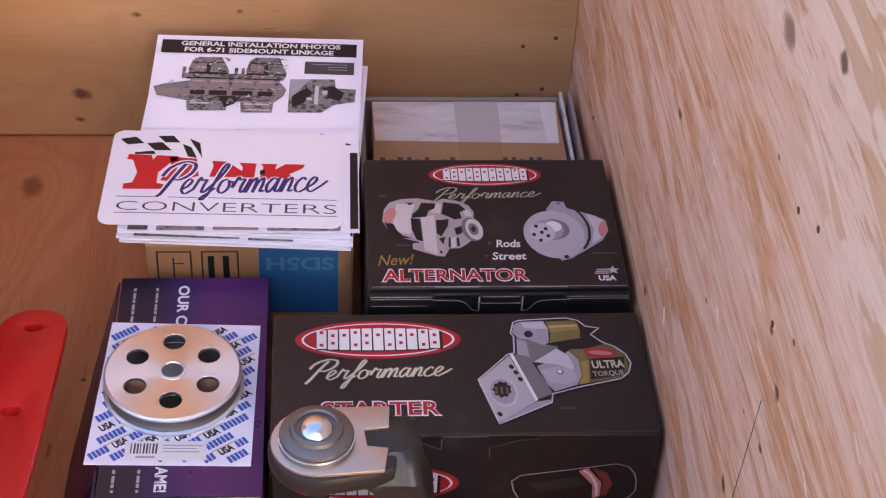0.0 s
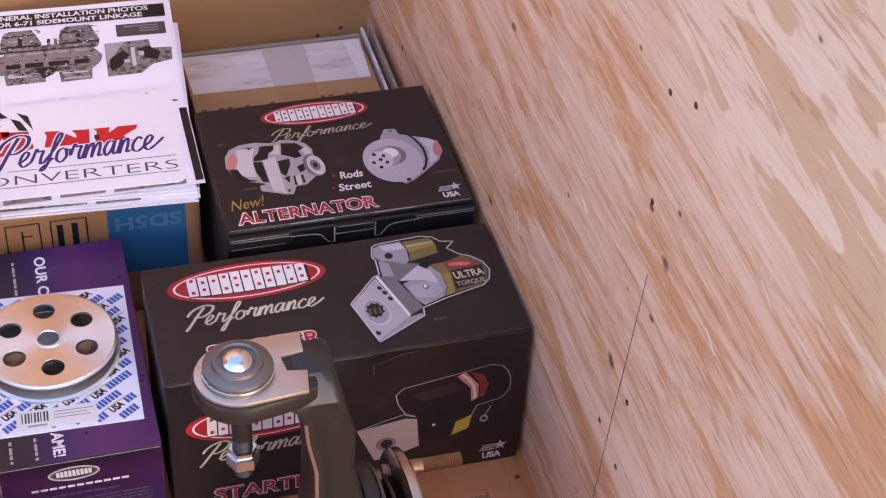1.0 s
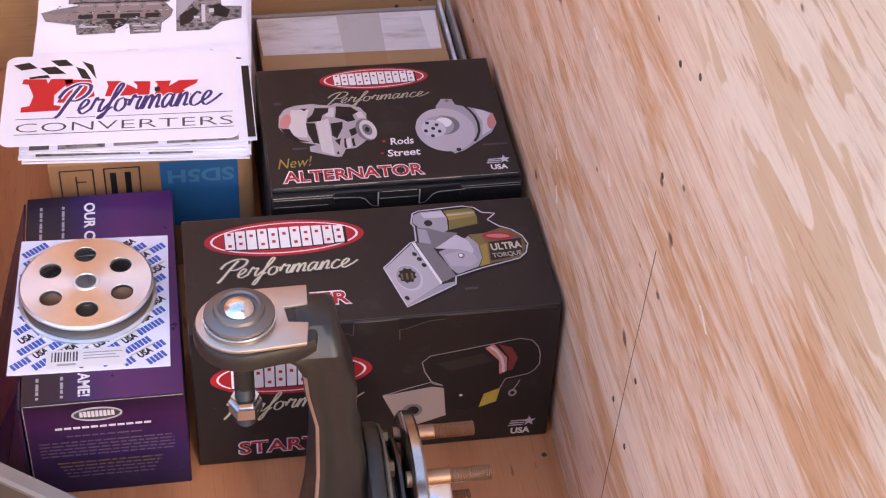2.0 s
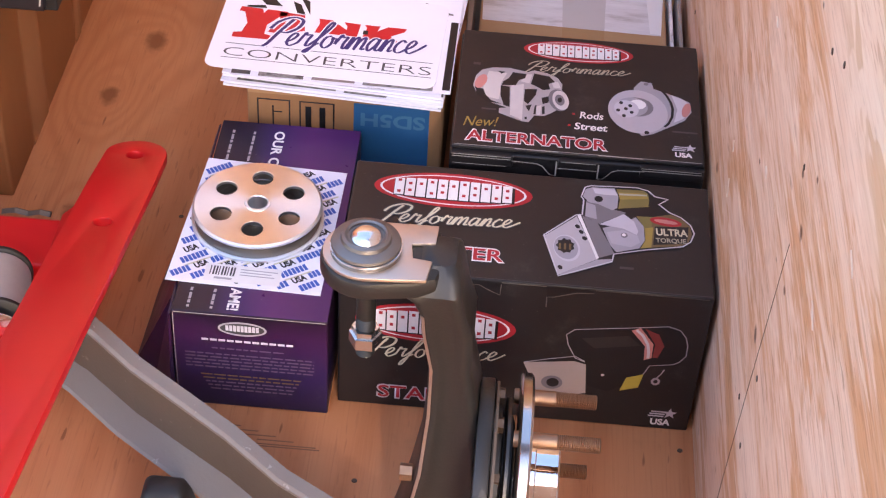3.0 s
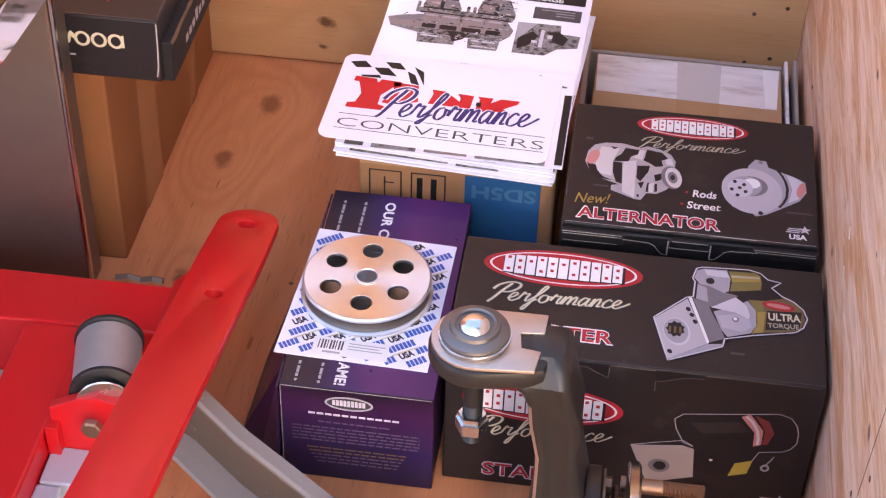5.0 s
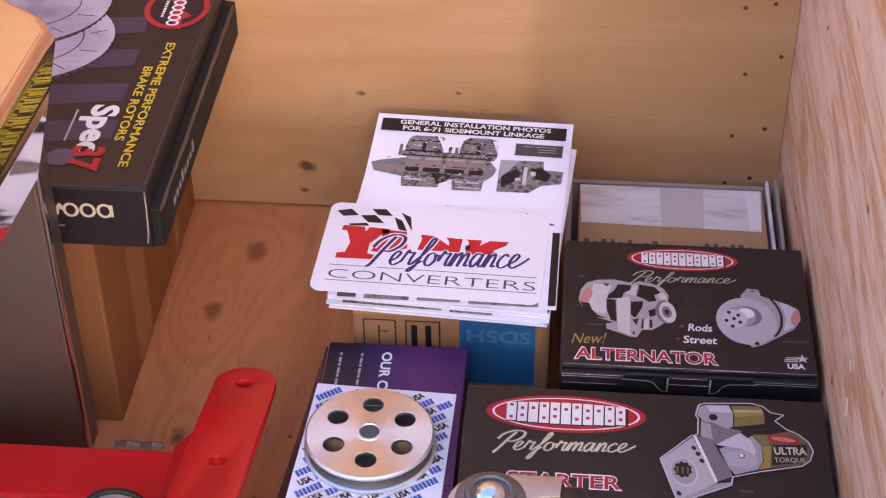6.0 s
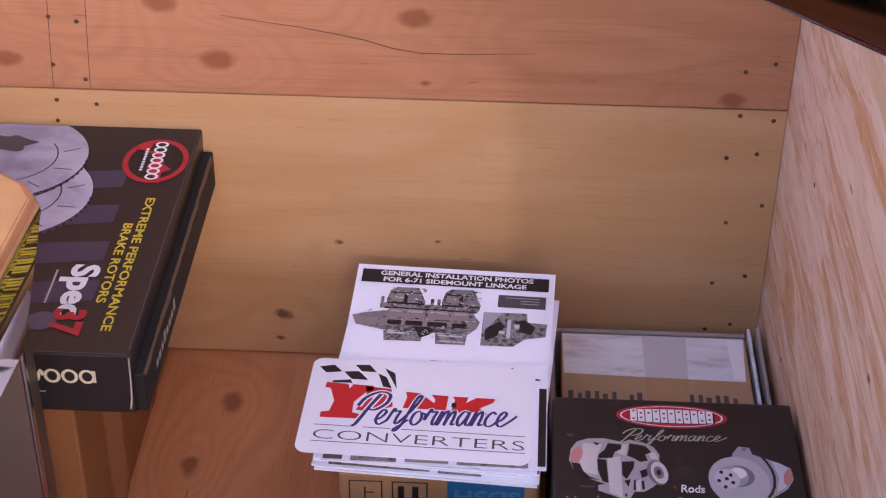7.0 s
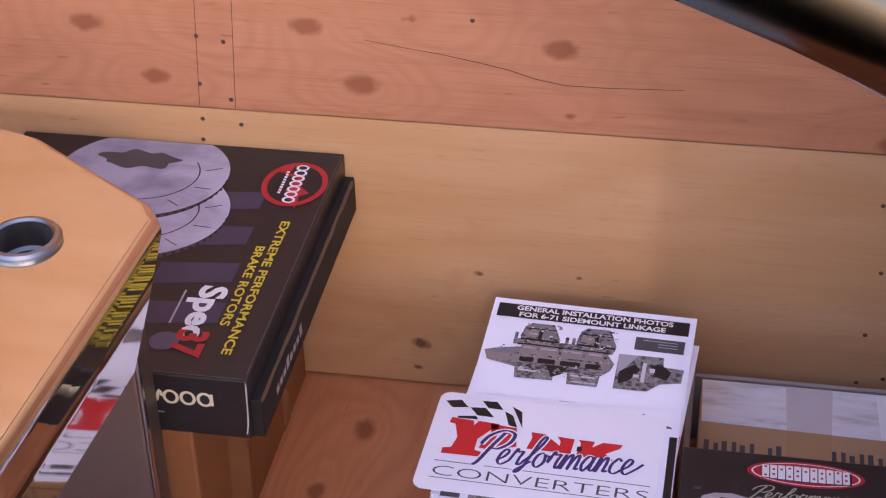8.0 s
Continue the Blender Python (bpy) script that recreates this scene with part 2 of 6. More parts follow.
PALE_BLUE = print_mat("pale_blue_ink", (0.055, 0.155, 0.27), 0.5)
PINK_INK = print_mat("pale_red_ink", (0.55, 0.22, 0.20), 0.4)
PAPER = print_mat("white_paper", (0.85, 0.83, 0.92), 0.55, 0.04, 0.3)
STICKER = print_mat("glossy_sticker", (0.88, 0.86, 0.915), 0.22, 0.03, 0.5)
PHOTO = photo_mat("engine_print", [(0.0, (0.015, 0.014, 0.014)), (0.30, (0.05, 0.045, 0.045)), (0.45, (0.16, 0.145, 0.145)), (0.56, (0.30, 0.28, 0.28)), (0.66, (0.10, 0.09, 0.09)), (0.80, (0.40, 0.36, 0.37)), (0.95, (0.58, 0.54, 0.56))], (210.0, 260.0, 210.0))
DISC_PRINT = photo_mat("disc_print", [(0.0, (0.12, 0.11, 0.15)), (0.4, (0.30, 0.28, 0.35)), (0.6, (0.42, 0.40, 0.48)), (0.9, (0.52, 0.5, 0.58))], (14.0, 18.0, 14.0), 0.05)


CARDBOARD = card_mat("cardboard", (0.36, 0.19, 0.088), (0.25, 0.12, 0.052))
CARDBOARD_PALE = card_mat("pale_cardboard", (0.46, 0.29, 0.16), (0.34, 0.19, 0.09))
TAPE = print_mat("packing_tape", (0.42, 0.25, 0.125), 0.2, 0.15, 0.5)
RED_PAINT = paint_mat("red_enamel", (0.66, 0.012, 0.014), 0.34, (0.62, 0.30, 0.26), 0.86, 0.02, 0.12)
OLIVE = paint_mat("dark_forged_paint", (0.021, 0.020, 0.0188), 0.38, (0.08, 0.077, 0.07), 0.74, 0.35, 0.5)
BLACK_RUBBER = paint_mat("black_rubber", (0.012, 0.012, 0.012), 0.5, (0.03, 0.03, 0.03), 0.8)
CAST = paint_mat("grey_cast_steel", (0.24, 0.21, 0.19), 0.55, (0.32, 0.30, 0.28), 0.66, 0.5, 0.6)
CAST_DARK = paint_mat("brown_grey_steel", (0.115, 0.083, 0.060), 0.55, (0.20, 0.155, 0.12), 0.66, 0.4, 0.5)
MACHINED = metal_mat("machined_steel", (0.72, 0.61, 0.53), 0.48, 0.08)
CHROME = metal_mat("chrome", (0.86, 0.85, 0.86), 0.06, 0.03, 0.02)
STEEL = metal_mat("polished_steel", (0.62, 0.59, 0.56), 0.2, 0.08)
TANK_STEEL = metal_mat("polished_aluminium", (0.78, 0.73, 0.67), 0.045, 0.02, 0.012, 12.0)
BRUSHED = metal_mat("brushed_steel_panel", (0.30, 0.255, 0.225), 0.52, 0.1, 0.03, 8.0)
PULLEY = metal_mat("spun_aluminium", (0.95, 0.945, 0.95), 0.42, 0.04, 0.006)
PULLEY.node_tree.nodes["Principled BSDF"].inputs["Anisotropic"].default_value = 0.8
spun = PULLEY.node_tree.nodes.new("ShaderNodeTangent")
spun.direction_type, spun.axis = "RADIAL", "Z"
PULLEY.node_tree.links.new(spun.outputs[0], PULLEY.node_tree.nodes["Principled BSDF"].inputs["Tangent"])
# darker than the pulley: shade of groove and holes put into the metal
GROOVE_SHADE = metal_mat("groove_shade", (0.34, 0.32, 0.30), 0.45, 0.1)
BRASS = metal_mat("yellow_zinc", (0.40, 0.255, 0.17), 0.55, 0.1)
DARK_CHROME = metal_mat("smoky_chrome", (0.20, 0.145, 0.105), 0.16, 0.04, 0.03)
ZINC = metal_mat("zinc", (0.70, 0.74, 0.78), 0.25, 0.1)
GREY_ALU = metal_mat("grey_bushing_sleeve", (0.56, 0.54, 0.53), 0.68, 0.1, 0.2)
NAIL = metal_mat("nail_head", (0.15, 0.105, 0.08), 0.55, 0.1)
WHITE_WOOD = paint_mat("white_painted_wood", (0.50, 0.50, 0.54), 0.6, (0.35, 0.3, 0.25), 0.7)
GREEN = paint_mat("green_paint", (0.05, 0.24, 0.11), 0.5, (0.2, 0.3, 0.2), 0.75)
PALE_BOARD = paint_mat("pale_grey_green_board", (0.42, 0.46, 0.42), 0.6, (0.3, 0.3, 0.28), 0.7)
CRACK = print_mat("crack_shadow", (0.10, 0.05, 0.03), 0.9)


def purple_top(k):
    x = k.math("MULTIPLY_ADD", k.axis(0), 7.3, 3.43)
    x = k.math("ADD", x, k.math("MULTIPLY", k.noise(14.0, 2.0), 0.25))
    return k.ramp(x, [(0.0, (0.01, 0.008, 0.015)), (0.38, (0.014, 0.01, 0.03)), (0.56, (0.035, 0.014, 0.10)), (0.78, (0.09, 0.02, 0.12)), (1.0, (0.065, 0.014, 0.10))])


def purple_front(k):
    z = k.math("MULTIPLY_ADD", k.axis(2), 8.4, k.math("MULTIPLY_ADD", k.noise(12.0, 2.0), 0.3, -0.12))
    return k.ramp(z, [(0.0, (0.008, 0.008, 0.035)), (0.4, (0.026, 0.012, 0.07)), (0.8, (0.045, 0.010, 0.055)), (1.0, (0.02, 0.007, 0.026))])


PURPLE_TOP = edge_card("purple_carton_top", None, 0.25, purple_top)
PURPLE = edge_card("purple_carton", None, 0.28, purple_front)


# ---------- mesh helpers ----------
def thing(name, at, label, category, group=""):
    ob = new(name)
    ob.location = at
    ob.empty_display_size = 0.05
    return tagged(ob, label, category, group)


def base_of(parent):
    """Where a thing's parts are written from: the world, or the thing itself when it is turned; a part already lies in the world."""
    if parent.parent is not None or abs(parent.rotation_euler.z) > 1e-6:
        return Vector((0, 0, 0))
    return Vector(parent.location)


def mesh_of(name, bm, material, smooth=False, angle=40):
    me = bpy.data.meshes.new(name)
    bmesh.ops.recalc_face_normals(bm, faces=bm.faces)
    if smooth:
        for f in bm.faces:
            f.smooth = True
        for e in bm.edges:
            if len(e.link_faces) == 2 and e.calc_face_angle(0) > radians(angle):
                e.smooth = False
    bm.to_mesh(me)
    bm.free()
    me.materials.append(material)
    return me


def part(name, bm, material, parent=None, label="", smooth=False):
    """One mesh object in world coordinates, under a thing or a part."""
    ob = new(name, mesh_of(name, bm, material, smooth))
    if parent is not None:
        ob.parent = parent
        ob.matrix_parent_inverse = Matrix.Translation(-base_of(parent))
    return tagged(ob, label) if label else ob


def box(x0, x1, y0, y1, z0, z1, bevel=0.0015, seg=2):
    bm = bmesh.new()
    bmesh.ops.create_cube(bm, size=1, matrix=Matrix.Translation(((x0 + x1) / 2, (y0 + y1) / 2, (z0 + z1) / 2)) @ Matrix.Diagonal((x1 - x0, y1 - y0, z1 - z0, 1)))
    if bevel:
        bmesh.ops.bevel(bm, geom=bm.edges[:], offset=bevel, segments=seg, affect="EDGES", profile=0.5)
    return bm


def ring(r, n=40, cx=0.0, cy=0.0, phase=0.0):
    return [(cx + r * math.cos(phase + 6.28318 * i / n), cy + r * math.sin(phase + 6.28318 * i / n)) for i in range(n)]


def plate(outer, holes=(), t=0.004, m=Matrix(), bevel=0.0):
    """A flat piece with holes, thickness t below its local plane z = 0, laid by m."""
    bm = bmesh.new()
    edges = []
    for loop in (outer, *holes):
        vs = [bm.verts.new((x, y, 0)) for x, y in loop]
        edges += [bm.edges.new((a, b)) for a, b in zip(vs, vs[1:] + vs[:1])]
    bmesh.ops.triangle_fill(bm, use_beauty=True, use_dissolve=False, edges=edges)
    if t:
        got = bmesh.ops.extrude_face_region(bm, geom=bm.faces[:])
        bmesh.ops.translate(bm, vec=(0, 0, -t), verts=[v for v in got["geom"] if isinstance(v, bmesh.types.BMVert)])
        if bevel:
            rim = [e for e in bm.edges if len(e.link_faces) == 2 and e.calc_face_angle(0) > 0.9]
            bmesh.ops.bevel(bm, geom=rim, offset=bevel, segments=2, affect="EDGES", profile=0.5)
    bmesh.ops.transform(bm, matrix=m, verts=bm.verts[:])
    return bm


def lathe(profile, n=48, m=Matrix(), closed=False):
    """Turn (radius, height) pairs about local z."""
    bm = bmesh.new()
    rows = [[bm.verts.new((r * math.cos(6.28318 * i / n), r * math.sin(6.28318 * i / n), z)) for i in range(n)] if r > 1e-6 else [bm.verts.new((0, 0, z))] for r, z in profile]
    for a, b in zip(rows, rows[1:] + (rows[:1] if closed else [])):
        for i in range(n):
            j = (i + 1) % n
            if len(a) > 1 and len(b) > 1:
                bm.faces.new((a[i], a[j], b[j], b[i]))
            elif len(a) > 1:
                bm.faces.new((a[i], a[j], b[0]))
            elif len(b) > 1:
                bm.faces.new((a[0], b[j], b[i]))
    bmesh.ops.transform(bm, matrix=m, verts=bm.verts[:])
    return bm


def along(a, b):
    """The pose whose z runs from a towards b."""
    return Matrix.Translation(a) @ (Vector(b) - Vector(a)).to_track_quat("Z", "Y").to_matrix().to_4x4()


def rod(a, b, r, n=20, chamfer=0.0008):
    h = (Vector(b) - Vector(a)).length
    return lathe([(0, 0), (r - chamfer, 0), (r, chamfer), (r, h - chamfer), (r - chamfer, h), (0, h)], n, along(a, b))


def bolt_rod(a, b, r, pitch=0.0016, n=20, plain=0.3):
    """A stud with rolled thread over its far end."""
    h = (Vector(b) - Vector(a)).length
    prof, z = [(0, 0), (r, 0), (r, h * plain)], h * plain
    while z < h - pitch:
        prof += [(r * 0.88, z + pitch * 0.5), (r, z + pitch)]
        z += pitch
    return lathe(prof + [(r * 0.8, h), (0, h)], n, along(a, b))


def swept(profiles):
    """A skin over a row of equal loops, with ends closed."""
    bm = bmesh.new()
    rows = [[bm.verts.new(p) for p in loop] for loop in profiles]
    n = len(rows[0])
    for a, b in zip(rows, rows[1:]):
        for i in range(n):
            bm.faces.new((a[i], a[(i + 1) % n], b[(i + 1) % n], b[i]))
    bm.faces.new(rows[0][::-1])
    bm.faces.new(rows[-1])
    return bm


class Face:
    """Print on a flat side of a thing: origin, right, up; layers lie a hair above one another."""

    def __init__(self, parent, origin, right, up, top=0.00025):
        r, u = Vector(right).normalized(), Vector(up).normalized()
        self.parent, self.top, self.layer = parent, top, 0
        self.m = Matrix.Translation(origin) @ Matrix((r, u, r.cross(u))).transposed().to_4x4()

    def at(self, lift):
        return self.m @ Matrix.Translation((0, 0, self.top + 0.00008 * lift))

    def shape(self, name, pts, material, lift=0, holes=(), label=""):
        return part(name, plate(pts, holes, 0.0, self.at(lift)), material, self.parent, label)

    def rect(self, name, u0, u1, v0, v1, material, lift=0, r=0.0):
        if r:
            pts = [(cx + r * math.cos(a), cy + r * math.sin(a)) for cx, cy, s in ((u1 - r, v1 - r, 0), (u0 + r, v1 - r, 1), (u0 + r, v0 + r, 2), (u1 - r, v0 + r, 3))
                   for a in [1.5708 * (s + i / 5) for i in range(6)]]
        else:
            pts = [(u0, v0), (u1, v0), (u1, v1), (u0, v1)]
        return self.shape(name, pts, material, lift)

    def oval(self, name, cu, cv, ru, rv, material, lift=0, turn=0.0, n=48):
        c, s = math.cos(turn), math.sin(turn)
        pts = [(cu + c * ru * math.cos(a) - s * rv * math.sin(a), cv + s * ru * math.cos(a) + c * rv * math.sin(a)) for a in [6.28318 * i / n for i in range(n)]]
        return self.shape(name, pts, material, lift)

    def bars(self, name, rows, material, lift=0):
        """Rows of u0, u1, v0, v1 in one mesh."""
        bm = bmesh.new()
        for u0, u1, v0, v1 in rows:
            bm.faces.new([bm.verts.new((u, v, 0)) for u, v in ((u0, v0), (u1, v0), (u1, v1), (u0, v1))])
        bmesh.ops.transform(bm, matrix=self.at(lift), verts=bm.verts[:])
        ob = part(name, bm, material, self.parent)
        return tagged(ob, kind="stuff") if len(rows) > 1 else ob

    def stroke(self, name, pts, width, material, lift=0, thin=0.35):
        """A pen line of changing width along a smooth row of points."""
        bm = bmesh.new()
        rows = []
        for i, (u, v) in enumerate(pts):
            a, b = pts[max(i - 1, 0)], pts[min(i + 1, len(pts) - 1)]
            d = Vector((b[0] - a[0], b[1] - a[1])).normalized()
            w = width * 0.5 * (thin + (1 - thin) * abs(d.y))
            rows.append((bm.verts.new((u - d.y * w, v + d.x * w, i * 2e-7)), bm.verts.new((u + d.y * w, v - d.x * w, i * 2e-7))))
        for a, b in zip(rows, rows[1:]):
            bm.faces.new((a[0], a[1], b[1], b[0]))
        bmesh.ops.transform(bm, matrix=self.at(lift), verts=bm.verts[:])
        return part(name, bm, material, self.parent)

    def words(self, body, u, v, width, height, material, lift=0, turn=0.0, bold=0.0, shear=0.0, name="lettering"):
        """Lettering whose lower left corner is u, v."""
        cu = bpy.data.curves.new("lettering", "FONT")
        cu.body, cu.size, cu.offset, cu.shear, cu.resolution_u = body, 1.0, bold, shear, 3
        ob = new("lettering", cu)
        bpy.context.view_layer.update()
        me = bpy.data.meshes.new_from_object(ob.evaluated_get(bpy.context.evaluated_depsgraph_get()))
        bpy.data.objects.remove(ob)
        bm = bmesh.new()
        bm.from_mesh(me)
        bpy.data.meshes.remove(me)
        xs, ys = [q.co.x for q in bm.verts], [q.co.y for q in bm.verts]
        m = self.at(lift) @ Matrix.Translation((u, v, 0)) @ Matrix.Rotation(turn, 4, "Z") @ Matrix.Diagonal((width / (max(xs) - min(xs)), height / (max(ys) - min(ys)), 1, 1)) @ Matrix.Translation((-min(xs), -min(ys), 0))
        bmesh.ops.transform(bm, matrix=m, verts=bm.verts[:])
        ob = new(name, bpy.data.meshes.new(name))
        bm.to_mesh(ob.data)
        bm.free()
        ob.data.materials.append(material)
        ob.parent = self.parent
        ob.matrix_parent_inverse = Matrix.Translation(-base_of(self.parent))
        return ob


SCRIPT = {  # pen paths of joined handwriting: height of small letters 1, then the step to the next letter
    "e": ([(0.00, 0.25), (0.35, 0.50), (0.50, 0.85), (0.30, 1.02), (0.10, 0.70), (0.10, 0.25), (0.36, 0.00), (0.66, 0.20)], 0.72),
    "r": ([(0.05, 0.35), (0.20, 1.10), (0.34, 0.90), (0.62, 0.95), (0.56, 0.50), (0.60, 0.08), (0.80, 0.15)], 0.82),
    "f": ([(0.05, 0.30), (0.45, 1.00), (0.72, 1.85), (0.58, 2.05), (0.42, 1.60), (0.24, 0.20), (0.06, -0.80), (-0.12, -0.95), (-0.10, -0.55), (0.24, 0.10), (0.50, 0.35)], 0.58),
    "o": ([(0.45, 0.96), (0.14, 0.80), (0.10, 0.25), (0.40, 0.00), (0.66, 0.35), (0.56, 0.88), (0.60, 0.72), (0.84, 0.78)], 0.84),
    "m": ([(0.12, 1.00), (0.12, 0.00), (0.24, 0.70), (0.46, 1.02), (0.54, 0.60), (0.52, 0.00), (0.64, 0.70), (0.88, 1.02), (0.95, 0.60), (0.94, 0.08), (1.16, 0.15)], 1.18),
    "a": ([(0.58, 0.88), (0.26, 0.98), (0.05, 0.45), (0.24, 0.00), (0.50, 0.40), (0.62, 0.98), (0.60, 0.15), (0.86, 0.15)], 0.88),
    "n": ([(0.12, 1.00), (0.12, 0.00), (0.24, 0.70), (0.48, 1.02), (0.56, 0.60), (0.54, 0.08), (0.78, 0.15)], 0.80),
    "c": ([(0.56, 0.82), (0.34, 1.00), (0.08, 0.60), (0.12, 0.15), (0.40, 0.00), (0.68, 0.20)], 0.70),
}
BIG_P = [(0.95, 2.10), (0.62, 1.20), (0.30, 0.10), (0.10, -0.35)], [(-0.10, 1.25), (0.15, 1.85), (0.85, 2.25), (1.55, 2.05), (1.55, 1.45), (1.05, 1.00), (0.55, 1.05)]


def glide(pts, n=5):
    """A smooth row through the points."""
    out = []
    for i in range(len(pts) - 1):
        a, b, c, d = (Vector(pts[max(0, min(len(pts) - 1, i + k))]) for k in (-1, 0, 1, 2))
        for q in range(n):
            t = q / n
            out.append(tuple(0.5 * (2 * b + (c - a) * t + (2 * a - 5 * b + 4 * c - d) * t * t + (3 * b - a - 3 * c + d) * t ** 3)))
    return out + [tuple(pts[-1])]


def slanted_word(f, u, v, width, height, material, turn=0.0, under=None, pen=0.085, drop=1.0):
    """The word Performance in joined handwriting, with an optional outline below."""
    x, lines = 1.30, [[]]
    for ch in "erformance":
        pts, step = SCRIPT[ch]
        if ch in "oac":
            lines.append([])
        lines[-1] += [(x + a, b) for a, b in pts]
        x += step
    lines[-1] += [(x + 0.2, 0.45), (x + 0.45, 0.75)]
    k, h, c, d = width / (x + 0.9), height / 2.1, math.cos(turn), math.sin(turn)

    def laid(pts):
        pts = [(a, b if b > 0 else b * drop) for a, b in pts]
        return [(u + (a + 0.35 * b) * k * c - b * h * d, v + (a + 0.35 * b) * k * d + b * h * c) for a, b in pts]

    for path, w in [(c_, pen) for c_ in lines] + [(b_, pen * 1.25) for b_ in BIG_P]:
        line = laid(glide(path))
        if under:
            f.stroke("script_outline", line, height * w * 1.9, under, 4, 0.8)
        f.stroke("script_word", line, height * w, material, 6, 0.55)


def word_blocks(u0, u1, v0, v1, n, swell=0.24, gap=0.20):
    """Upright plain blocks in place of a word that bulges in its middle."""
    w, rows = (u1 - u0) / n, []
    for i in range(n):
        f = abs((i + 0.5) / n * 2 - 1)
        grow = swell * (1 - f * f) * (v1 - v0) * 0.5
        a, b = u0 + w * (i + gap * 0.5), u0 + w * (i + 1 - gap * 0.5)
        rows.append((a, b, v0 - grow, v1 + grow))
    return rows


def brand_oval(f, cu, cv, ru, rv):
    """Red oval with a white inner line and a white block word."""
    f.oval("logo_border", cu, cv, ru, rv, RED_INK, 0)
    f.oval("logo_line", cu, cv, ru * 0.925, rv * 0.865, WHITE_INK, 1)
    f.oval("logo_field", cu, cv, ru * 0.895, rv * 0.81, RED_INK, 2)
    f.bars("logo_shadow", word_blocks(cu - ru * 0.74, cu + ru * 0.77, cv - rv * 0.52, cv + rv * 0.40, 11, gap=-0.1), DARK_INK, 3)
    f.bars("logo_word", word_blocks(cu - ru * 0.75, cu + ru * 0.75, cv - rv * 0.46, cv + rv * 0.48, 11, gap=0.13), WHITE_INK, 4)
    w = ru * 1.5 / 11
    f.bars("logo_slit", [(cu - ru * 0.75 + w * (i + 0.34), cu - ru * 0.75 + w * (i + 0.66), cv + rv * v, cv + rv * (v + 0.15)) for i in range(11) for v in ((0.14, -0.26) if i % 3 == 1 else (0.16,) if i % 3 else (-0.36, 0.30))], RED_INK, 5)


def usa_badge(f, u, v, w):
    """Small flag-and-star mark."""
    f.words("USA", u + w * 0.12, v, w * 0.7, w * 0.32, WHITE_INK, 2, bold=0.04)
    f.bars("flag_stripes", [(u + w * 0.05 * i, u + w * (0.55 + 0.04 * i), v + w * (0.42 + 0.11 * i), v + w * (0.48 + 0.11 * i)) for i in range(3)], SILVER_INK, 1)
    f.shape("star", [(u + w * (0.75 + (0.27 if i % 2 else 0.11) * math.sin(i * 0.628)), v + w * (0.62 - (0.27 if i % 2 else 0.11) * math.cos(i * 0.628))) for i in range(10)], SILVER_INK, 3)


# ---------- the wooden crate ----------
floor = tagged(part("floor", box(-1.18, 0.02, -2.42, 0.0183, -0.018, 0.0, 0), PLY_FLOOR), "orange-brown plywood floor of the crate with dark knots", "floor", kind="structure")
wall_back = tagged(part("wall_back", box(-1.18, -0.0005, 0.0, 0.018, 0.003, 0.3532, 0.0008), PLY_BACK), "yellow-tan plywood back panel with knots and nail heads", "wall", kind="structure")
wall_back_upper = tagged(part("wall_back_upper", box(-1.18, -0.0005, -0.0015, 0.018, 0.3555, 0.62, 0.001), PLY_UPPER), "pinkish softwood upper boards with round knots", "wall", kind="structure")
# added above the view; its yellow gives the tank top a golden reflection
wall_back_unseen = tagged(part("wall_back_unseen", box(-1.18, -0.0005, 0.0, 0.018, 0.6225, 1.15, 0.001), PLY_BACK), "unseen yellow-tan top panel added for the golden reflection in the tank", "wall", kind="structure")
wall_right = tagged(part("wall_right", box(0.0, 0.018, -1.36, 0.018, 0.0005, 1.25, 0.001), PLY_RIGHT), "pale pinkish plywood side panel with streaky grain", "wall", kind="structure")
# unseen walls added: tall part cuts sky light on the back panel, low part admits it
unseen_wall_left = tagged(part("unseen_wall_left", box(-1.18, -1.16, -0.55, -0.001, 0.0005, 1.15, 0.001), PLY_FLOOR), "unseen tall brown wall added to cut sky light from the left", "wall", kind="structure")
unseen_wall_left_low = tagged(part("unseen_wall_left_low", box(-1.18, -1.16, -2.39, -0.5505, 0.0005, 0.25, 0.001), PLY_FLOOR), "unseen low brown wall added to let sky light in from the left", "wall", kind="structure")

# dark sheet added so that the gaps between the boards look shaded
backing = tagged(part("gap_shade_sheet", box(-1.18, 0.018, 0.0185, 0.03, -0.018, 1.15, 0), CRACK), "dark sheet added behind the board gaps to stand for their shade", "wall", kind="structure")
# added out of view behind the camera to hold back low sky light
unseen_wall_front = tagged(part("unseen_wall_front", box(-1.18, 0.02, -2.42, -2.40, 0.0005, 1.40, 0.001), PLY_UPPER), "unseen wooden wall added behind the camera to block low sky light", "wall", kind="structure")


nail_mesh = mesh_of("nail", lathe([(0, 0.0006), (0.0022, 0.0005), (0.0026, 0.0), (0.0026, -0.001), (0, -0.001)], 12), NAIL, True)


def nail(parent, place, normal):
    ob = new("nail", nail_mesh)
    ob.matrix_world = Matrix.Translation(place) @ Vector(normal).to_track_quat("Z", "Y").to_matrix().to_4x4()
    ob.parent = parent


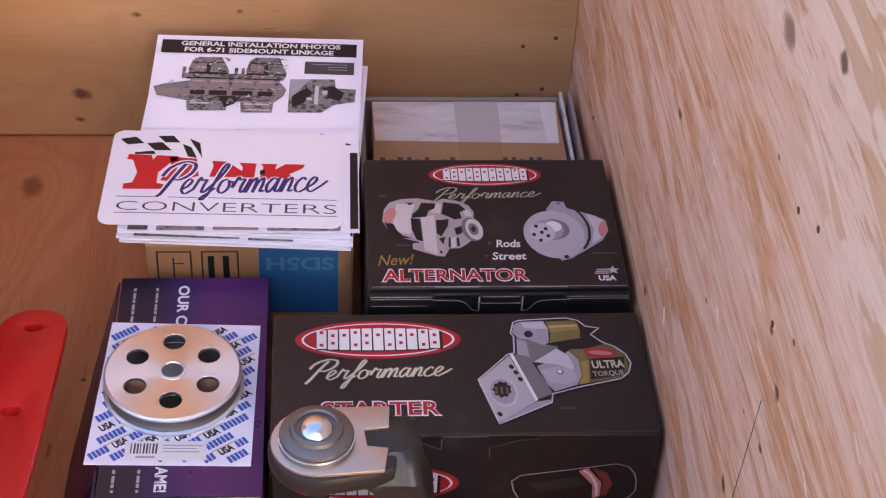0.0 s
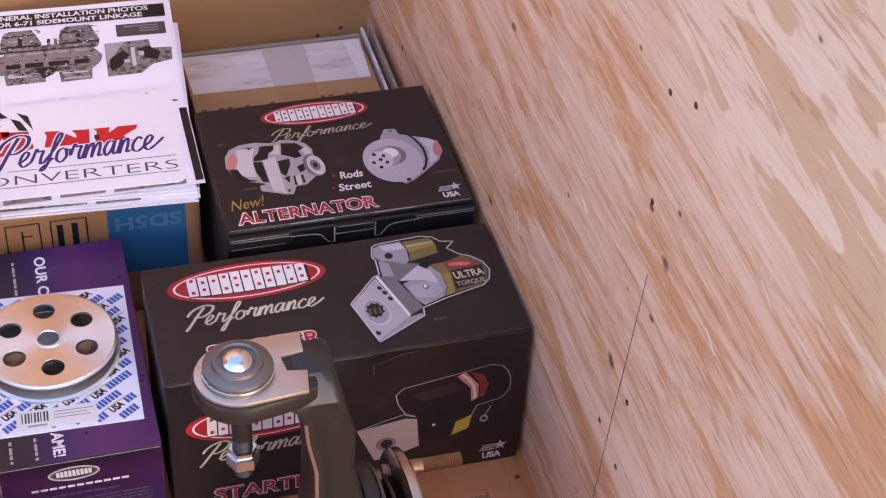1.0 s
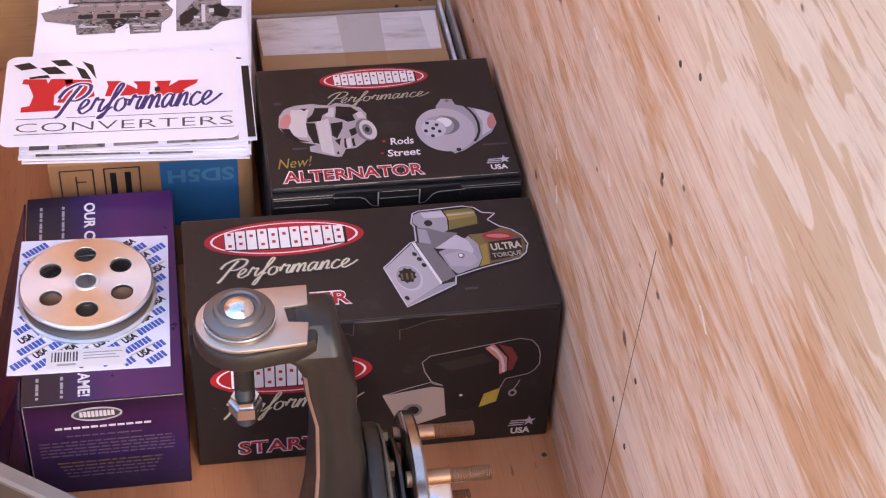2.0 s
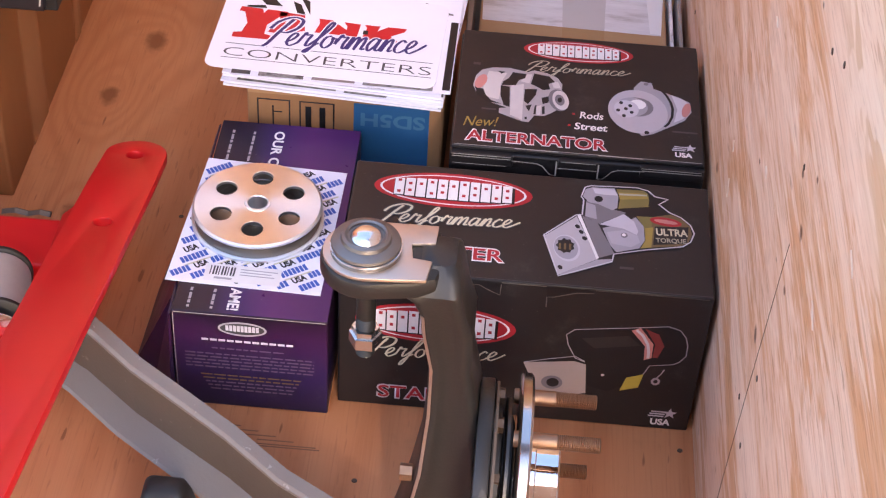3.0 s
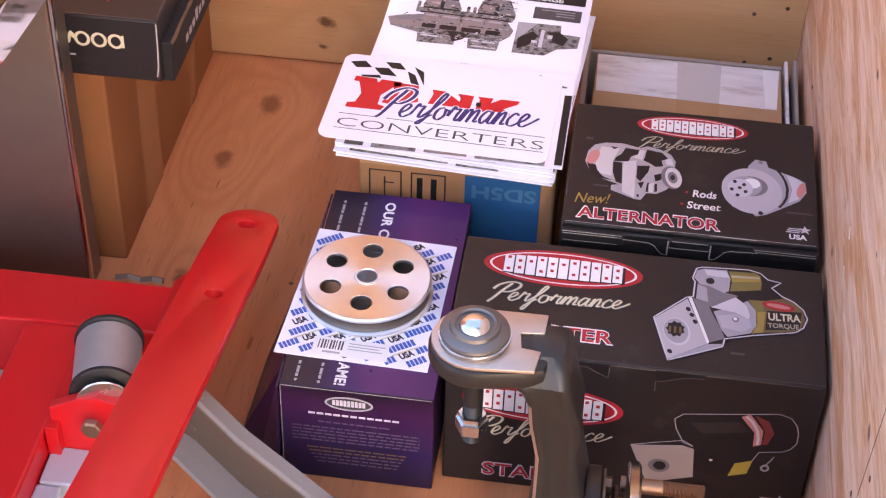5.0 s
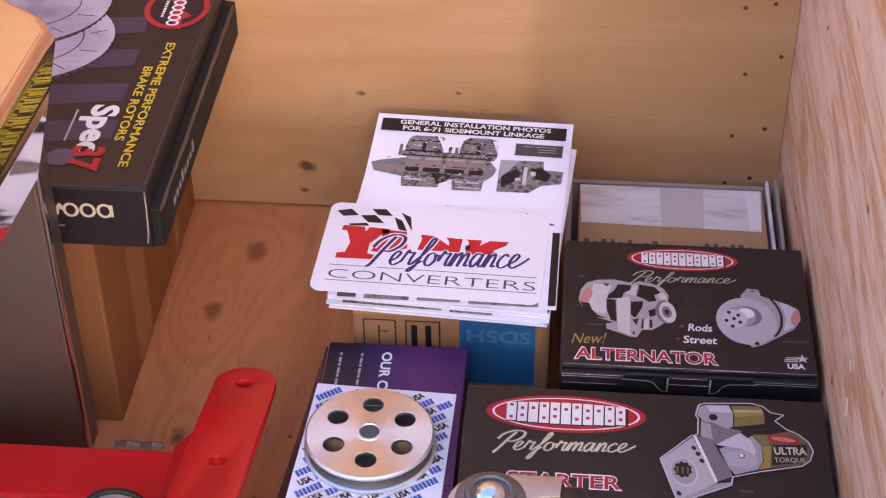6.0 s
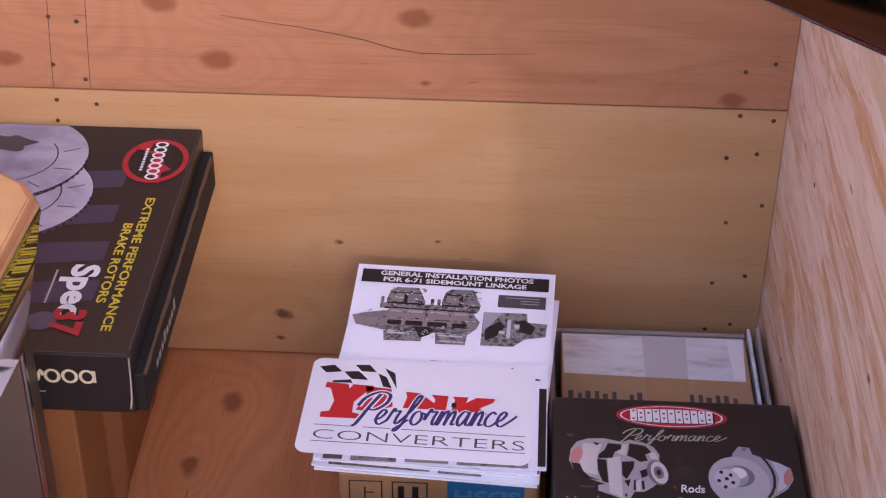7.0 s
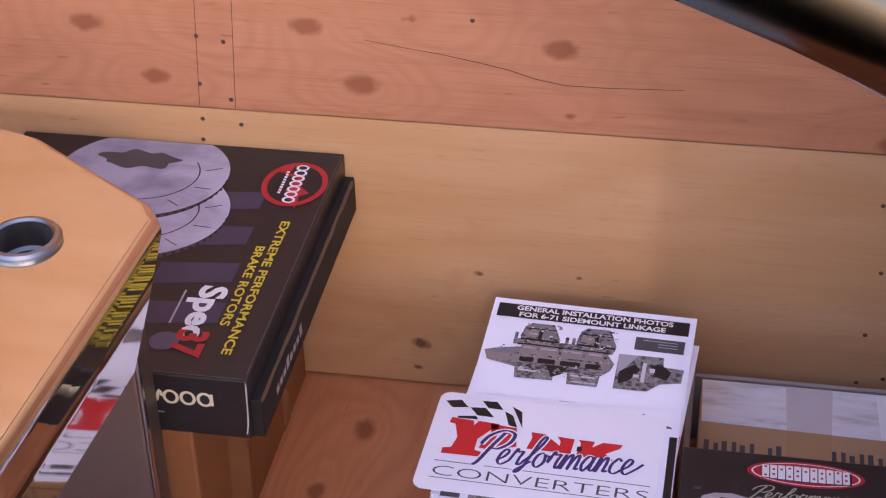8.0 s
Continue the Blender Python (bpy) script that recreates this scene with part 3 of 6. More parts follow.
for x, z in ((-0.05, 0.346), (-0.014, 0.341), (-0.059, 0.293), (-0.027, 0.299), (-0.051, 0.209), (-0.014, 0.233), (-0.058, 0.126), (-0.022, 0.137), (-0.032, 0.068),
             (-0.06, 0.06), (-0.786, 0.314), (-0.741, 0.336), (-0.784, 0.34)):
    nail(wall_back, (x, 0, z), (0, -1, 0))
for x, z in ((-0.78, 0.441), (-0.751, 0.436), (-0.782, 0.384), (-0.749, 0.367), (-0.777, 0.50), (-0.05, 0.40), (-0.02, 0.41), (-0.486, 0.478)):
    nail(wall_back_upper, (x, -0.0015, z), (0, -1, 0))
for y, z in ((-0.804, 0.549), (-0.842, 0.566), (-0.805, 0.457), (-0.82, 0.272), (-0.779, 0.209), (-0.82, 0.199), (-0.156, 0.142), (-0.185, 0.38)):
    nail(wall_right, (0, y, z), (-1, 0, 0))
RAW_WOOD = print_mat("raw_wood", (0.74, 0.55, 0.42), 0.7)
# pencil lines beside the nailed joint, a split along the grain, a crack in the side panel
for x, h in ((-0.785, 0.0), (-0.745, 0.01)):
    part("pencil_line", swept([[(x + 0.014 * f - 0.0004, -0.0017, z), (x + 0.014 * f + 0.0004, -0.0017, z), (x + 0.014 * f, -0.0011, z)] for f, z in ((0, 0.357), (0.5, 0.48), (1, 0.62))]), CRACK, wall_back_upper)
split = [(-0.60, 0.449), (-0.56, 0.443), (-0.52, 0.438), (-0.48, 0.431), (-0.45, 0.425), (-0.42, 0.416), (-0.39, 0.411), (-0.35, 0.411), (-0.30, 0.413), (-0.27, 0.414)]
part("split", swept([[(x, -0.0019, z - 0.0003 - 0.0005 * math.sin(i * 0.35)), (x, -0.0019, z + 0.0003), (x, -0.001, z)] for i, (x, z) in enumerate(split)]), CRACK, wall_back_upper)
part("split", swept([[(-0.0003, y - 0.0003, z), (-0.0003, y + 0.0003, z), (0.0006, y, z)] for y, z in ((-0.817, 0.40), (-0.81, 0.33), (-0.80, 0.24), (-0.79, 0.126), (-0.786, 0.06))]), CRACK, wall_right)
for y, z, l, t_ in ((-0.56, 0.225, 0.016, 1.1), (-0.545, 0.262, 0.010, 0.9), (-0.93, 0.43, 0.02, 0.4), (-0.70, 0.36, 0.012, 0.3), (-0.62, 0.44, 0.012, 0.2), (-0.98, 0.52, 0.018, 0.35)):
    part("splinter", swept([[(-0.0002, y + l * f_ * math.cos(t_) - w_, z + l * f_ * math.sin(t_)), (-0.0012, y + l * f_ * math.cos(t_), z + l * f_ * math.sin(t_)), (-0.0002, y + l * f_ * math.cos(t_) + w_, z + l * f_ * math.sin(t_))] for f_, w_ in ((0, 0.0003), (0.4, 0.0013), (0.8, 0.001), (1, 0.0003))]), RAW_WOOD, wall_right)
# faded ink stamp on the floor
stamp = Face(floor, (0, 0, 0), (1, 0, 0), (0, 1, 0), 0.0004)
stamp.bars("ink_stamp", [(-0.44 + 0.012 * (i % 5) + 0.004 * (i // 5), -0.425 + 0.0165 * (i % 6) + 0.004 * (i // 5), -0.664 - 0.0048 * i, -0.6625 - 0.0048 * i) for i in range(7)] + [(-0.405, -0.335, -0.6905, -0.689)], print_mat("faded_ink", (0.27, 0.115, 0.06), 0.8, 0.4))
for x, y in ((-0.515, -0.392), (-0.497, -0.447), (-0.485, -0.475), (-0.012, -0.652), (-0.13, -0.70), (-0.30, -0.72)):
    nail(floor, (x, y, 0), (0, 0, 1))


# ---------- black starter carton ----------
def carton(name, x0, x1, y0, y1, h, material, label, z0=0.0):
    b = thing(name, ((x0 + x1) / 2, (y0 + y1) / 2, z0), label, "box")
    part("body", box(x0, x1, y0, y1, z0 + 0.0003, z0 + h, 0.0018), material, b)
    return b


SX0, SX1, SY0, SY1, SH = -0.326, -0.005, -0.628, -0.482, 0.168
starter = carton("starter_box", SX0, SX1, SY0, SY1, SH, BLACK, "glossy black printed starter carton with red oval logos")
f = Face(starter, (0, 0, SH), (1, 0, 0), (0, 1, 0))
brand_oval(f, -0.2355, -0.515, 0.0715, 0.0235)
slanted_word(f, -0.298, -0.5645, 0.127, 0.0225, CREAM_INK, 0.04, CHAR_INK)
f.words("STARTER", -0.2855, -0.6065, 0.1005, 0.0185, WHITE_INK, 0, bold=0.055)
f.words("STARTER", -0.284, -0.605, 0.0975, 0.0155, RED_INK, 1, bold=0.02)


def starter_picture(f):
    """Printed picture of a starter motor: solenoid over a gold motor, gear head and square flange."""
    edge = [(-0.1526, -0.5657), (-0.125, -0.5356), (-0.1192, -0.5338), (-0.118, -0.5137), (-0.1203, -0.5093), (-0.117, -0.4959), (-0.1118, -0.4931), (-0.0706, -0.4904), (-0.0599, -0.4936),
            (-0.0538, -0.5011), (-0.042, -0.5036), (-0.0504, -0.5116), (-0.0412, -0.5217), (-0.0312, -0.5272), (-0.023, -0.5365), (-0.0199, -0.5477), (-0.0236, -0.5592), (-0.0307, -0.5661),
            (-0.0668, -0.5753), (-0.0912, -0.5834), (-0.0928, -0.5933), (-0.1387, -0.6171)]
    f.shape("picture_field", edge, DARK_INK, 0)
    f.shape("gear_head_picture", [(-0.1156, -0.514), (-0.1104, -0.501), (-0.0903, -0.523), (-0.0796, -0.5258), (-0.1036, -0.5439), (-0.1167, -0.5354)], METAL_DIM, 1)
    f.shape("gear_head_picture", [(-0.1156, -0.516), (-0.1075, -0.519), (-0.1060, -0.538), (-0.1165, -0.535)], METAL_MID, 2)
    f.shape("solenoid_picture", [(-0.1188, -0.5081), (-0.1163, -0.4974), (-0.1101, -0.4941), (-0.0901, -0.4933), (-0.0866, -0.5043), (-0.0879, -0.5206), (-0.0923, -0.5241), (-0.1058, -0.5167), (-0.1131, -0.5157)], METAL_MID, 3)
    f.shape("solenoid_picture", [(-0.1100, -0.4955), (-0.0905, -0.4948), (-0.0875, -0.5030), (-0.0985, -0.5035), (-0.1075, -0.5025)], METAL_LIGHT, 4)
    f.oval("solenoid_hole", -0.1046, -0.5101, 0.0038, 0.0042, DARK_INK, 5)
    f.shape("solenoid_picture", [(-0.0885, -0.4943), (-0.0636, -0.493), (-0.0567, -0.4968), (-0.0558, -0.5058), (-0.0587, -0.5151), (-0.0871, -0.5213), (-0.0853, -0.5073)], OLIVE_INK, 4)
    f.shape("solenoid_picture", [(-0.0868, -0.4985), (-0.0610, -0.4970), (-0.0600, -0.5045), (-0.0855, -0.5085)], GOLD_INK, 5)
    f.shape("solenoid_picture", [(-0.0862, -0.5000), (-0.0608, -0.4988), (-0.0605, -0.5008), (-0.0858, -0.5025)], SAND_INK, 6)
    f.shape("solenoid_end", [(-0.0636, -0.493), (-0.0567, -0.4968), (-0.0558, -0.5058), (-0.0587, -0.5151), (-0.0600, -0.5150), (-0.0590, -0.5060), (-0.0600, -0.4975)], DARK_INK, 7)
    f.shape("gear_head_picture", [(-0.1193, -0.5345), (-0.1052, -0.5429), (-0.1017, -0.5534), (-0.0943, -0.5714), (-0.0906, -0.5822), (-0.1041, -0.5892)], METAL_DIM, 3)
    f.shape("gear_head_picture", [(-0.101, -0.5496), (-0.0823, -0.5400), (-0.0714, -0.5311), (-0.0645, -0.5428), (-0.0638, -0.5614), (-0.0689, -0.5724), (-0.0887, -0.5799), (-0.0943, -0.5714)], METAL_MID, 4)
    f.shape("gear_head_picture", [(-0.0975, -0.5545), (-0.0830, -0.5500), (-0.0700, -0.5560), (-0.0680, -0.5650), (-0.0760, -0.5720), (-0.0930, -0.5690)], print_mat("grey_lilac_print", (0.44, 0.41, 0.46), 0.35, 0.14), 5)
    f.shape("wedge_picture", [(-0.1037, -0.5447), (-0.082, -0.5282), (-0.0727, -0.5376), (-0.0694, -0.5501), (-0.0708, -0.5552), (-0.0823, -0.5482)], METAL_LIGHT, 6)
    f.oval("bolt_picture", -0.0819, -0.557, 0.0030, 0.0034, METAL_DIM, 7)
    f.oval("bolt_picture", -0.0822, -0.5565, 0.0017, 0.0020, WHITE_INK, 8)
    f.shape("motor_picture", [(-0.0711, -0.5297), (-0.0569, -0.529), (-0.0583, -0.57), (-0.068, -0.5725), (-0.0633, -0.5615), (-0.0645, -0.5428)], OLIVE_INK, 5)
    f.shape("motor_picture", [(-0.0632, -0.545), (-0.0560, -0.543), (-0.0583, -0.57), (-0.068, -0.5725), (-0.0633, -0.5615)], GOLD_INK, 6)
    f.shape("motor_picture", [(-0.0569, -0.529), (-0.0397, -0.5232), (-0.0296, -0.5287), (-0.0233, -0.5378), (-0.022, -0.5487), (-0.0257, -0.5602), (-0.0324, -0.5653), (-0.0583, -0.57)], GOLD_DIM, 5)
    f.shape("flange_picture", [(-0.1516, -0.5659), (-0.1239, -0.5366), (-0.1058, -0.5915), (-0.1393, -0.6153)], print_mat("flange_print", (0.47, 0.44, 0.47), 0.35, 0.14), 7)
    f.shape("flange_picture", [(-0.1059, -0.592), (-0.0933, -0.5895), (-0.0936, -0.5937), (-0.1365, -0.615), (-0.1393, -0.6153)], METAL_MID, 7)
    f.shape("flange_edge", [(-0.1236, -0.535), (-0.1203, -0.5349), (-0.1041, -0.5892), (-0.1059, -0.592)], WHITE_INK, 8)
    f.oval("bore_picture", -0.1321, -0.5801, 0.0116, 0.0172, METAL_LIGHT, 8, turn=0.15)
    f.oval("bore_picture", -0.1328, -0.5795, 0.0104, 0.0152, METAL_MID, 9, turn=0.15)
    f.shape("gear_picture", [(-0.1334 + (0.0085 if i % 2 else 0.0068) * math.cos(i * 0.349), -0.5774 + (0.0102 if i % 2 else 0.0082) * math.sin(i * 0.349)) for i in range(18)], DARK_INK, 10)
    f.bars("gear_tooth", [(-0.1392 + 0.0045 * i, -0.1372 + 0.0045 * i, -0.5825, -0.5745) for i in range(3)], GOLD_DIM, 11)
    for u, v in ((-0.1231, -0.5504), (-0.1198, -0.5574), (-0.1168, -0.5656), (-0.1375, -0.6057)):
        f.oval("bolt_hole_picture", u, v, 0.0020, 0.0028, DARK_INK, 9, turn=0.4)
    f.oval("label_picture", -0.0447, -0.5342, 0.0142, 0.0056, RED_INK, 6, turn=-0.12)
    f.oval("label_word", -0.0447, -0.5342, 0.0105, 0.0026, PINK_INK, 7, turn=-0.12)
    f.shape("label_picture", [(-0.0545, -0.5416), (-0.0245, -0.5390), (-0.0269, -0.5614), (-0.0566, -0.5664)], DARK_INK, 6)
    f.words("ULTRA", -0.0535, -0.5535, 0.028, 0.0095, CREAM_INK, 8, turn=0.04, bold=0.03)
    f.words("TORQUE", -0.0540, -0.5640, 0.027, 0.0070, SAND_INK, 8, turn=0.06, bold=0.02)
    loop = edge + edge[:1]
    rim = [(a[0] + (b[0] - a[0]) * q / 4, a[1] + (b[1] - a[1]) * q / 4) for a, b in zip(loop, loop[1:]) for q in range(4)] + edge[:1]
    f.stroke("picture_outline", rim, 0.0013, SILVER_INK, 12, 0.9)


starter_picture(f)
f.bars("caption_bar", [(-0.086, -0.074, -0.6005, -0.5975)], CHAR_INK, 0)
# lid seam with its tuck flap
f.bars("lid_crease", [(SX0 + 0.003, SX1 - 0.002, -0.6268, -0.6262)], CHAR_INK, 0)
g = Face(starter, (0, SY0, 0), (1, 0, 0), (0, 0, 1))
# flat dark patches paint the shaded openings beside the tuck flap
g.bars("flap_slot_shade", [(-0.222, -0.187, 0.1625, 0.1665), (-0.148, -0.108, 0.1625, 0.1665)], DARK_INK, 1)
g.shape("flap_notch_shade", [(-0.215, 0.163), (-0.186, 0.163), (-0.186, 0.152), (-0.196, 0.156), (-0.203, 0.161)], DARK_INK, 1)
g.shape("flap_notch_shade", [(-0.147, 0.163), (-0.118, 0.163), (-0.133, 0.157), (-0.140, 0.154), (-0.147, 0.154)], DARK_INK, 1)
g.stroke("flap_edge", [(-0.225, 0.1622), (-0.205, 0.1615), (-0.198, 0.157), (-0.187, 0.1515), (-0.1865, 0.164)], 0.0010, DIM_EDGE, 2, 0.8)
g.stroke("flap_edge", [(-0.1465, 0.142), (-0.1468, 0.154), (-0.141, 0.1545), (-0.133, 0.1575), (-0.122, 0.1615), (-0.107, 0.1625)], 0.0010, DIM_EDGE, 2, 0.8)
g.bars("worn_edge", [(SX0 + 0.004, -0.225, 0.1655, 0.1662), (-0.186, -0.148, 0.1655, 0.1664), (-0.106, SX1 - 0.004, 0.1657, 0.1662)], DIM_EDGE, 0)
brand_oval(g, -0.2405, 0.110, 0.0705, 0.0235)
slanted_word(g, -0.301, 0.0645, 0.127, 0.0225, CREAM_INK, 0.06)
g.words("STARTER", -0.2905, 0.0105, 0.103, 0.0185, SILVER_INK, 0, bold=0.05)
g.words("STARTER", -0.289, 0.012, 0.100, 0.0155, RED_INK, 1, bold=0.015)
outline = [(-0.1258, 0.111), (-0.119, 0.1181), (-0.0689, 0.126), (-0.0391, 0.131), (-0.0285, 0.1275), (-0.0225, 0.119), (-0.0198, 0.1094), (-0.0195, 0.0968), (-0.0240, 0.0890), (-0.0294, 0.0851), (-0.0495, 0.0812),
           (-0.0573, 0.0601), (-0.0834, 0.0441), (-0.1016, 0.0495), (-0.1064, 0.0791), (-0.1155, 0.083), (-0.1233, 0.0992)]
g.shape("picture_field", outline, DARK_INK, 0)
rim = outline[14:] + outline[:12]
g.stroke("picture_outline", [(a[0] + (b[0] - a[0]) * q / 4, a[1] + (b[1] - a[1]) * q / 4) for a, b in zip(rim, rim[1:]) for q in range(4)], 0.0010, METAL_MID, 1, 0.9)
g.shape("motor_sheen", [(-0.112, 0.108), (-0.072, 0.116), (-0.060, 0.105), (-0.100, 0.097)], print_mat("soft_black_print", (0.030, 0.026, 0.026), 0.35, 0.3), 1)
FLANGE_INK = print_mat("pale_flange_ink", (0.40, 0.33, 0.30), 0.4, 0.2)
g.shape("flange_picture", [(-0.1604, 0.0725), (-0.1157, 0.0790), (-0.1052, 0.0760), (-0.1020, 0.0400), (-0.1272, 0.0310), (-0.1435, 0.0300)], FLANGE_INK, 2)
g.stroke("flange_edge", [(-0.1600, 0.0727), (-0.138, 0.0795), (-0.1157, 0.0854), (-0.107, 0.0800)], 0.0010, METAL_MID, 3, 0.9)
g.oval("gear_picture", -0.1332, 0.0500, 0.0095, 0.0085, METAL_DIM, 3)
g.oval("gear_picture", -0.1325, 0.0500, 0.0055, 0.0055, DARK_INK, 4)
g.shape("band_picture", [(-0.0702, 0.1225), (-0.0629, 0.1268), (-0.0496, 0.1082), (-0.0491, 0.0911), (-0.0556, 0.0878), (-0.0567, 0.1049)], PINK_INK, 2)
g.stroke("band_word", [(-0.0662, 0.1240), (-0.0600, 0.1180), (-0.0545, 0.1080), (-0.0525, 0.0985), (-0.0522, 0.0905)], 0.0026, SILVER_INK, 4, 0.9)
g.shape("band_picture", [(-0.0588, 0.1263), (-0.0462, 0.1206), (-0.0399, 0.1069), (-0.044, 0.0917), (-0.0486, 0.0917), (-0.0480, 0.1082)], print_mat("dull_red_ink", (0.20, 0.035, 0.035), 0.4, 0.2), 3)
g.shape("tag_picture", [(-0.0682, 0.0638), (-0.0534, 0.0700), (-0.0563, 0.0526), (-0.0721, 0.0466)], print_mat("mustard_ink", (0.46, 0.36, 0.06), 0.4), 3)
g.oval("terminal_picture", -0.0418, 0.0621, 0.0040, 0.0046, METAL_MID, 3)
g.oval("terminal_picture", -0.0418, 0.0621, 0.0020, 0.0022, DARK_INK, 4)
g.stroke("terminal_picture", [(-0.0415, 0.066), (-0.038, 0.0726), (-0.036, 0.078)], 0.0012, METAL_MID, 3, 0.9)
g.oval("terminal_picture", -0.0892, 0.0647, 0.0016, 0.0014, WHITE_INK, 3)
usa_badge(g, -0.043, 0.006, 0.026)

# ---------- black alternator carton ----------
AX0, AX1, AY0, AY1, AH = -0.243, -0.006, -0.457, -0.265, 0.172
alternator = carton("alternator_box", AX0, AX1, AY0, AY1, AH - 0.0045, BLACK, "black printed alternator carton with tucked lid flaps")
part("lid", box(AX0 + 0.0015, AX1 - 0.0015, AY0 + 0.004, AY1 - 0.001, AH - 0.004, AH, 0.0012), BLACK, alternator)
f = Face(alternator, (0, 0, AH), (1, 0, 0), (0, 1, 0))
brand_oval(f, -0.126, -0.2905, 0.0545, 0.0175)
slanted_word(f, -0.178, -0.3290, 0.106, 0.0165, SAND_INK, 0.04)


def alternator_picture(f):
    """Two printed alternators: one from the side, one from its pulley end."""
    case = [(-0.2273, -0.3593), (-0.2254, -0.3435), (-0.2197, -0.3326), (-0.2092, -0.3275), (-0.1933, -0.3262), (-0.1753, -0.3308), (-0.1689, -0.3269), (-0.1563, -0.33), (-0.1458, -0.3366), (-0.1408, -0.347), (-0.1416, -0.3558), (-0.1365, -0.3626), (-0.1374, -0.3781), (-0.1437, -0.3852), (-0.1491, -0.3921), (-0.1574, -0.3992), (-0.1667, -0.3995), (-0.1719, -0.4107), (-0.178, -0.41), (-0.2005, -0.3998), (-0.2005, -0.3925), (-0.1933, -0.3905), (-0.2129, -0.3828), (-0.2223, -0.3729)]
    pale = print_mat("warm_metal_print", (0.62, 0.56, 0.55), 0.35, 0.2)
    f.shape("alternator_picture", case, print_mat("pinkish_metal_print", (0.42, 0.375, 0.385), 0.35, 0.25), 0)
    for pts in ([(-0.1906, -0.355), (-0.1784, -0.351), (-0.178, -0.4083), (-0.1898, -0.4014)],
                [(-0.2134, -0.3341), (-0.1954, -0.3352), (-0.2006, -0.353), (-0.201, -0.3789), (-0.213, -0.376), (-0.2173, -0.3624)],
                [(-0.1655, -0.386), (-0.1602, -0.3824), (-0.1611, -0.3976), (-0.1644, -0.3984)],
                [(-0.1522, -0.3422), (-0.1449, -0.3437), (-0.1424, -0.3531), (-0.1493, -0.3533)],
                [(-0.1754, -0.3343), (-0.1707, -0.3341), (-0.173, -0.3494), (-0.1818, -0.347)]):
        f.shape("case_picture", pts, pale, 1)
    for pts in ([(-0.1897, -0.3331), (-0.1764, -0.3344), (-0.1775, -0.3415), (-0.1834, -0.3453), (-0.186, -0.3541), (-0.1996, -0.3554), (-0.1986, -0.3494), (-0.1933, -0.3432)],
                [(-0.2006, -0.3561), (-0.1918, -0.3572), (-0.1906, -0.3894), (-0.1964, -0.3872), (-0.2002, -0.372)],
                [(-0.169, -0.3323), (-0.1542, -0.3352), (-0.1481, -0.3438), (-0.1544, -0.3476), (-0.1525, -0.3563), (-0.1599, -0.3583), (-0.165, -0.354), (-0.1717, -0.3501), (-0.1701, -0.3412)],
                [(-0.1772, -0.359), (-0.1651, -0.3575), (-0.1663, -0.3672), (-0.1733, -0.3829), (-0.1774, -0.378)],
                [(-0.2256, -0.361), (-0.2168, -0.3641), (-0.2147, -0.3726), (-0.2088, -0.3809), (-0.1985, -0.3856), (-0.2129, -0.3838), (-0.2223, -0.3739)],
                [(-0.1607, -0.3711), (-0.1527, -0.3667), (-0.1537, -0.3777), (-0.1592, -0.3807)],
                [(-0.2043, -0.3327), (-0.1969, -0.3334), (-0.2007, -0.3372)],
                [(-0.1758, -0.3854), (-0.1696, -0.3828), (-0.1721, -0.394)],
                [(-0.1667, -0.3844), (-0.165, -0.3829), (-0.1656, -0.3985), (-0.1677, -0.3972)],
                [(-0.1597, -0.3848), (-0.1572, -0.384), (-0.157, -0.3958), (-0.1594, -0.3969)],
                [(-0.1759, -0.4032), (-0.1739, -0.4025), (-0.1735, -0.4065), (-0.1755, -0.4069)]):
        f.shape("vent_picture", pts, DARK_INK, 2)
    f.oval("pulley_picture", -0.1441, -0.3725, 0.0096, 0.0172, METAL_DIM, 3, turn=0.15)
    f.oval("pulley_picture", -0.1422, -0.3725, 0.0078, 0.0152, pale, 4, turn=0.15)
    f.oval("pulley_picture", -0.143, -0.3725, 0.0046, 0.0086, METAL_DIM, 5, turn=0.15)
    f.oval("pulley_picture", -0.143, -0.3725, 0.0022, 0.0040, DARK_INK, 6)
    f.oval("sticker_picture", -0.2199, -0.352, 0.0052, 0.0118, PINK_INK, 4, turn=-0.25)
    f.shape("alternator_picture", [(-0.0717, -0.3428), (-0.0647, -0.331), (-0.0541, -0.3324), (-0.0523, -0.3415), (-0.028, -0.3524), (-0.0175, -0.3595), (-0.0165, -0.3746), (-0.0238, -0.3885), (-0.0409, -0.4026), (-0.0548, -0.4134),
                                   (-0.0649, -0.4174), (-0.0684, -0.4115)], METAL_MID, 0)
    f.shape("case_picture", [(-0.0350, -0.3500), (-0.0250, -0.3545), (-0.0190, -0.3610), (-0.0180, -0.3740), (-0.0250, -0.3860), (-0.0340, -0.3930), (-0.0300, -0.3720)], METAL_LIGHT, 1)
    f.oval("fan_disc_picture", -0.0680, -0.3800, 0.0285, 0.0340, print_mat("disc_face_print", (0.48, 0.44, 0.48), 0.35, 0.14), 2, turn=0.1)
    f.stroke("clamp_picture", [(-0.0435, -0.3450), (-0.0395, -0.3520), (-0.0360, -0.3620), (-0.0345, -0.3720), (-0.0355, -0.3850), (-0.0390, -0.3950), (-0.0430, -0.4010)], 0.0026, DARK_INK, 3, 0.9)
    f.oval("sticker_picture", -0.0215, -0.3720, 0.0040, 0.0115, PINK_INK, 2, turn=-0.2)
    f.oval("mount_picture", -0.0600, -0.4120, 0.0024, 0.0026, DARK_INK, 3)
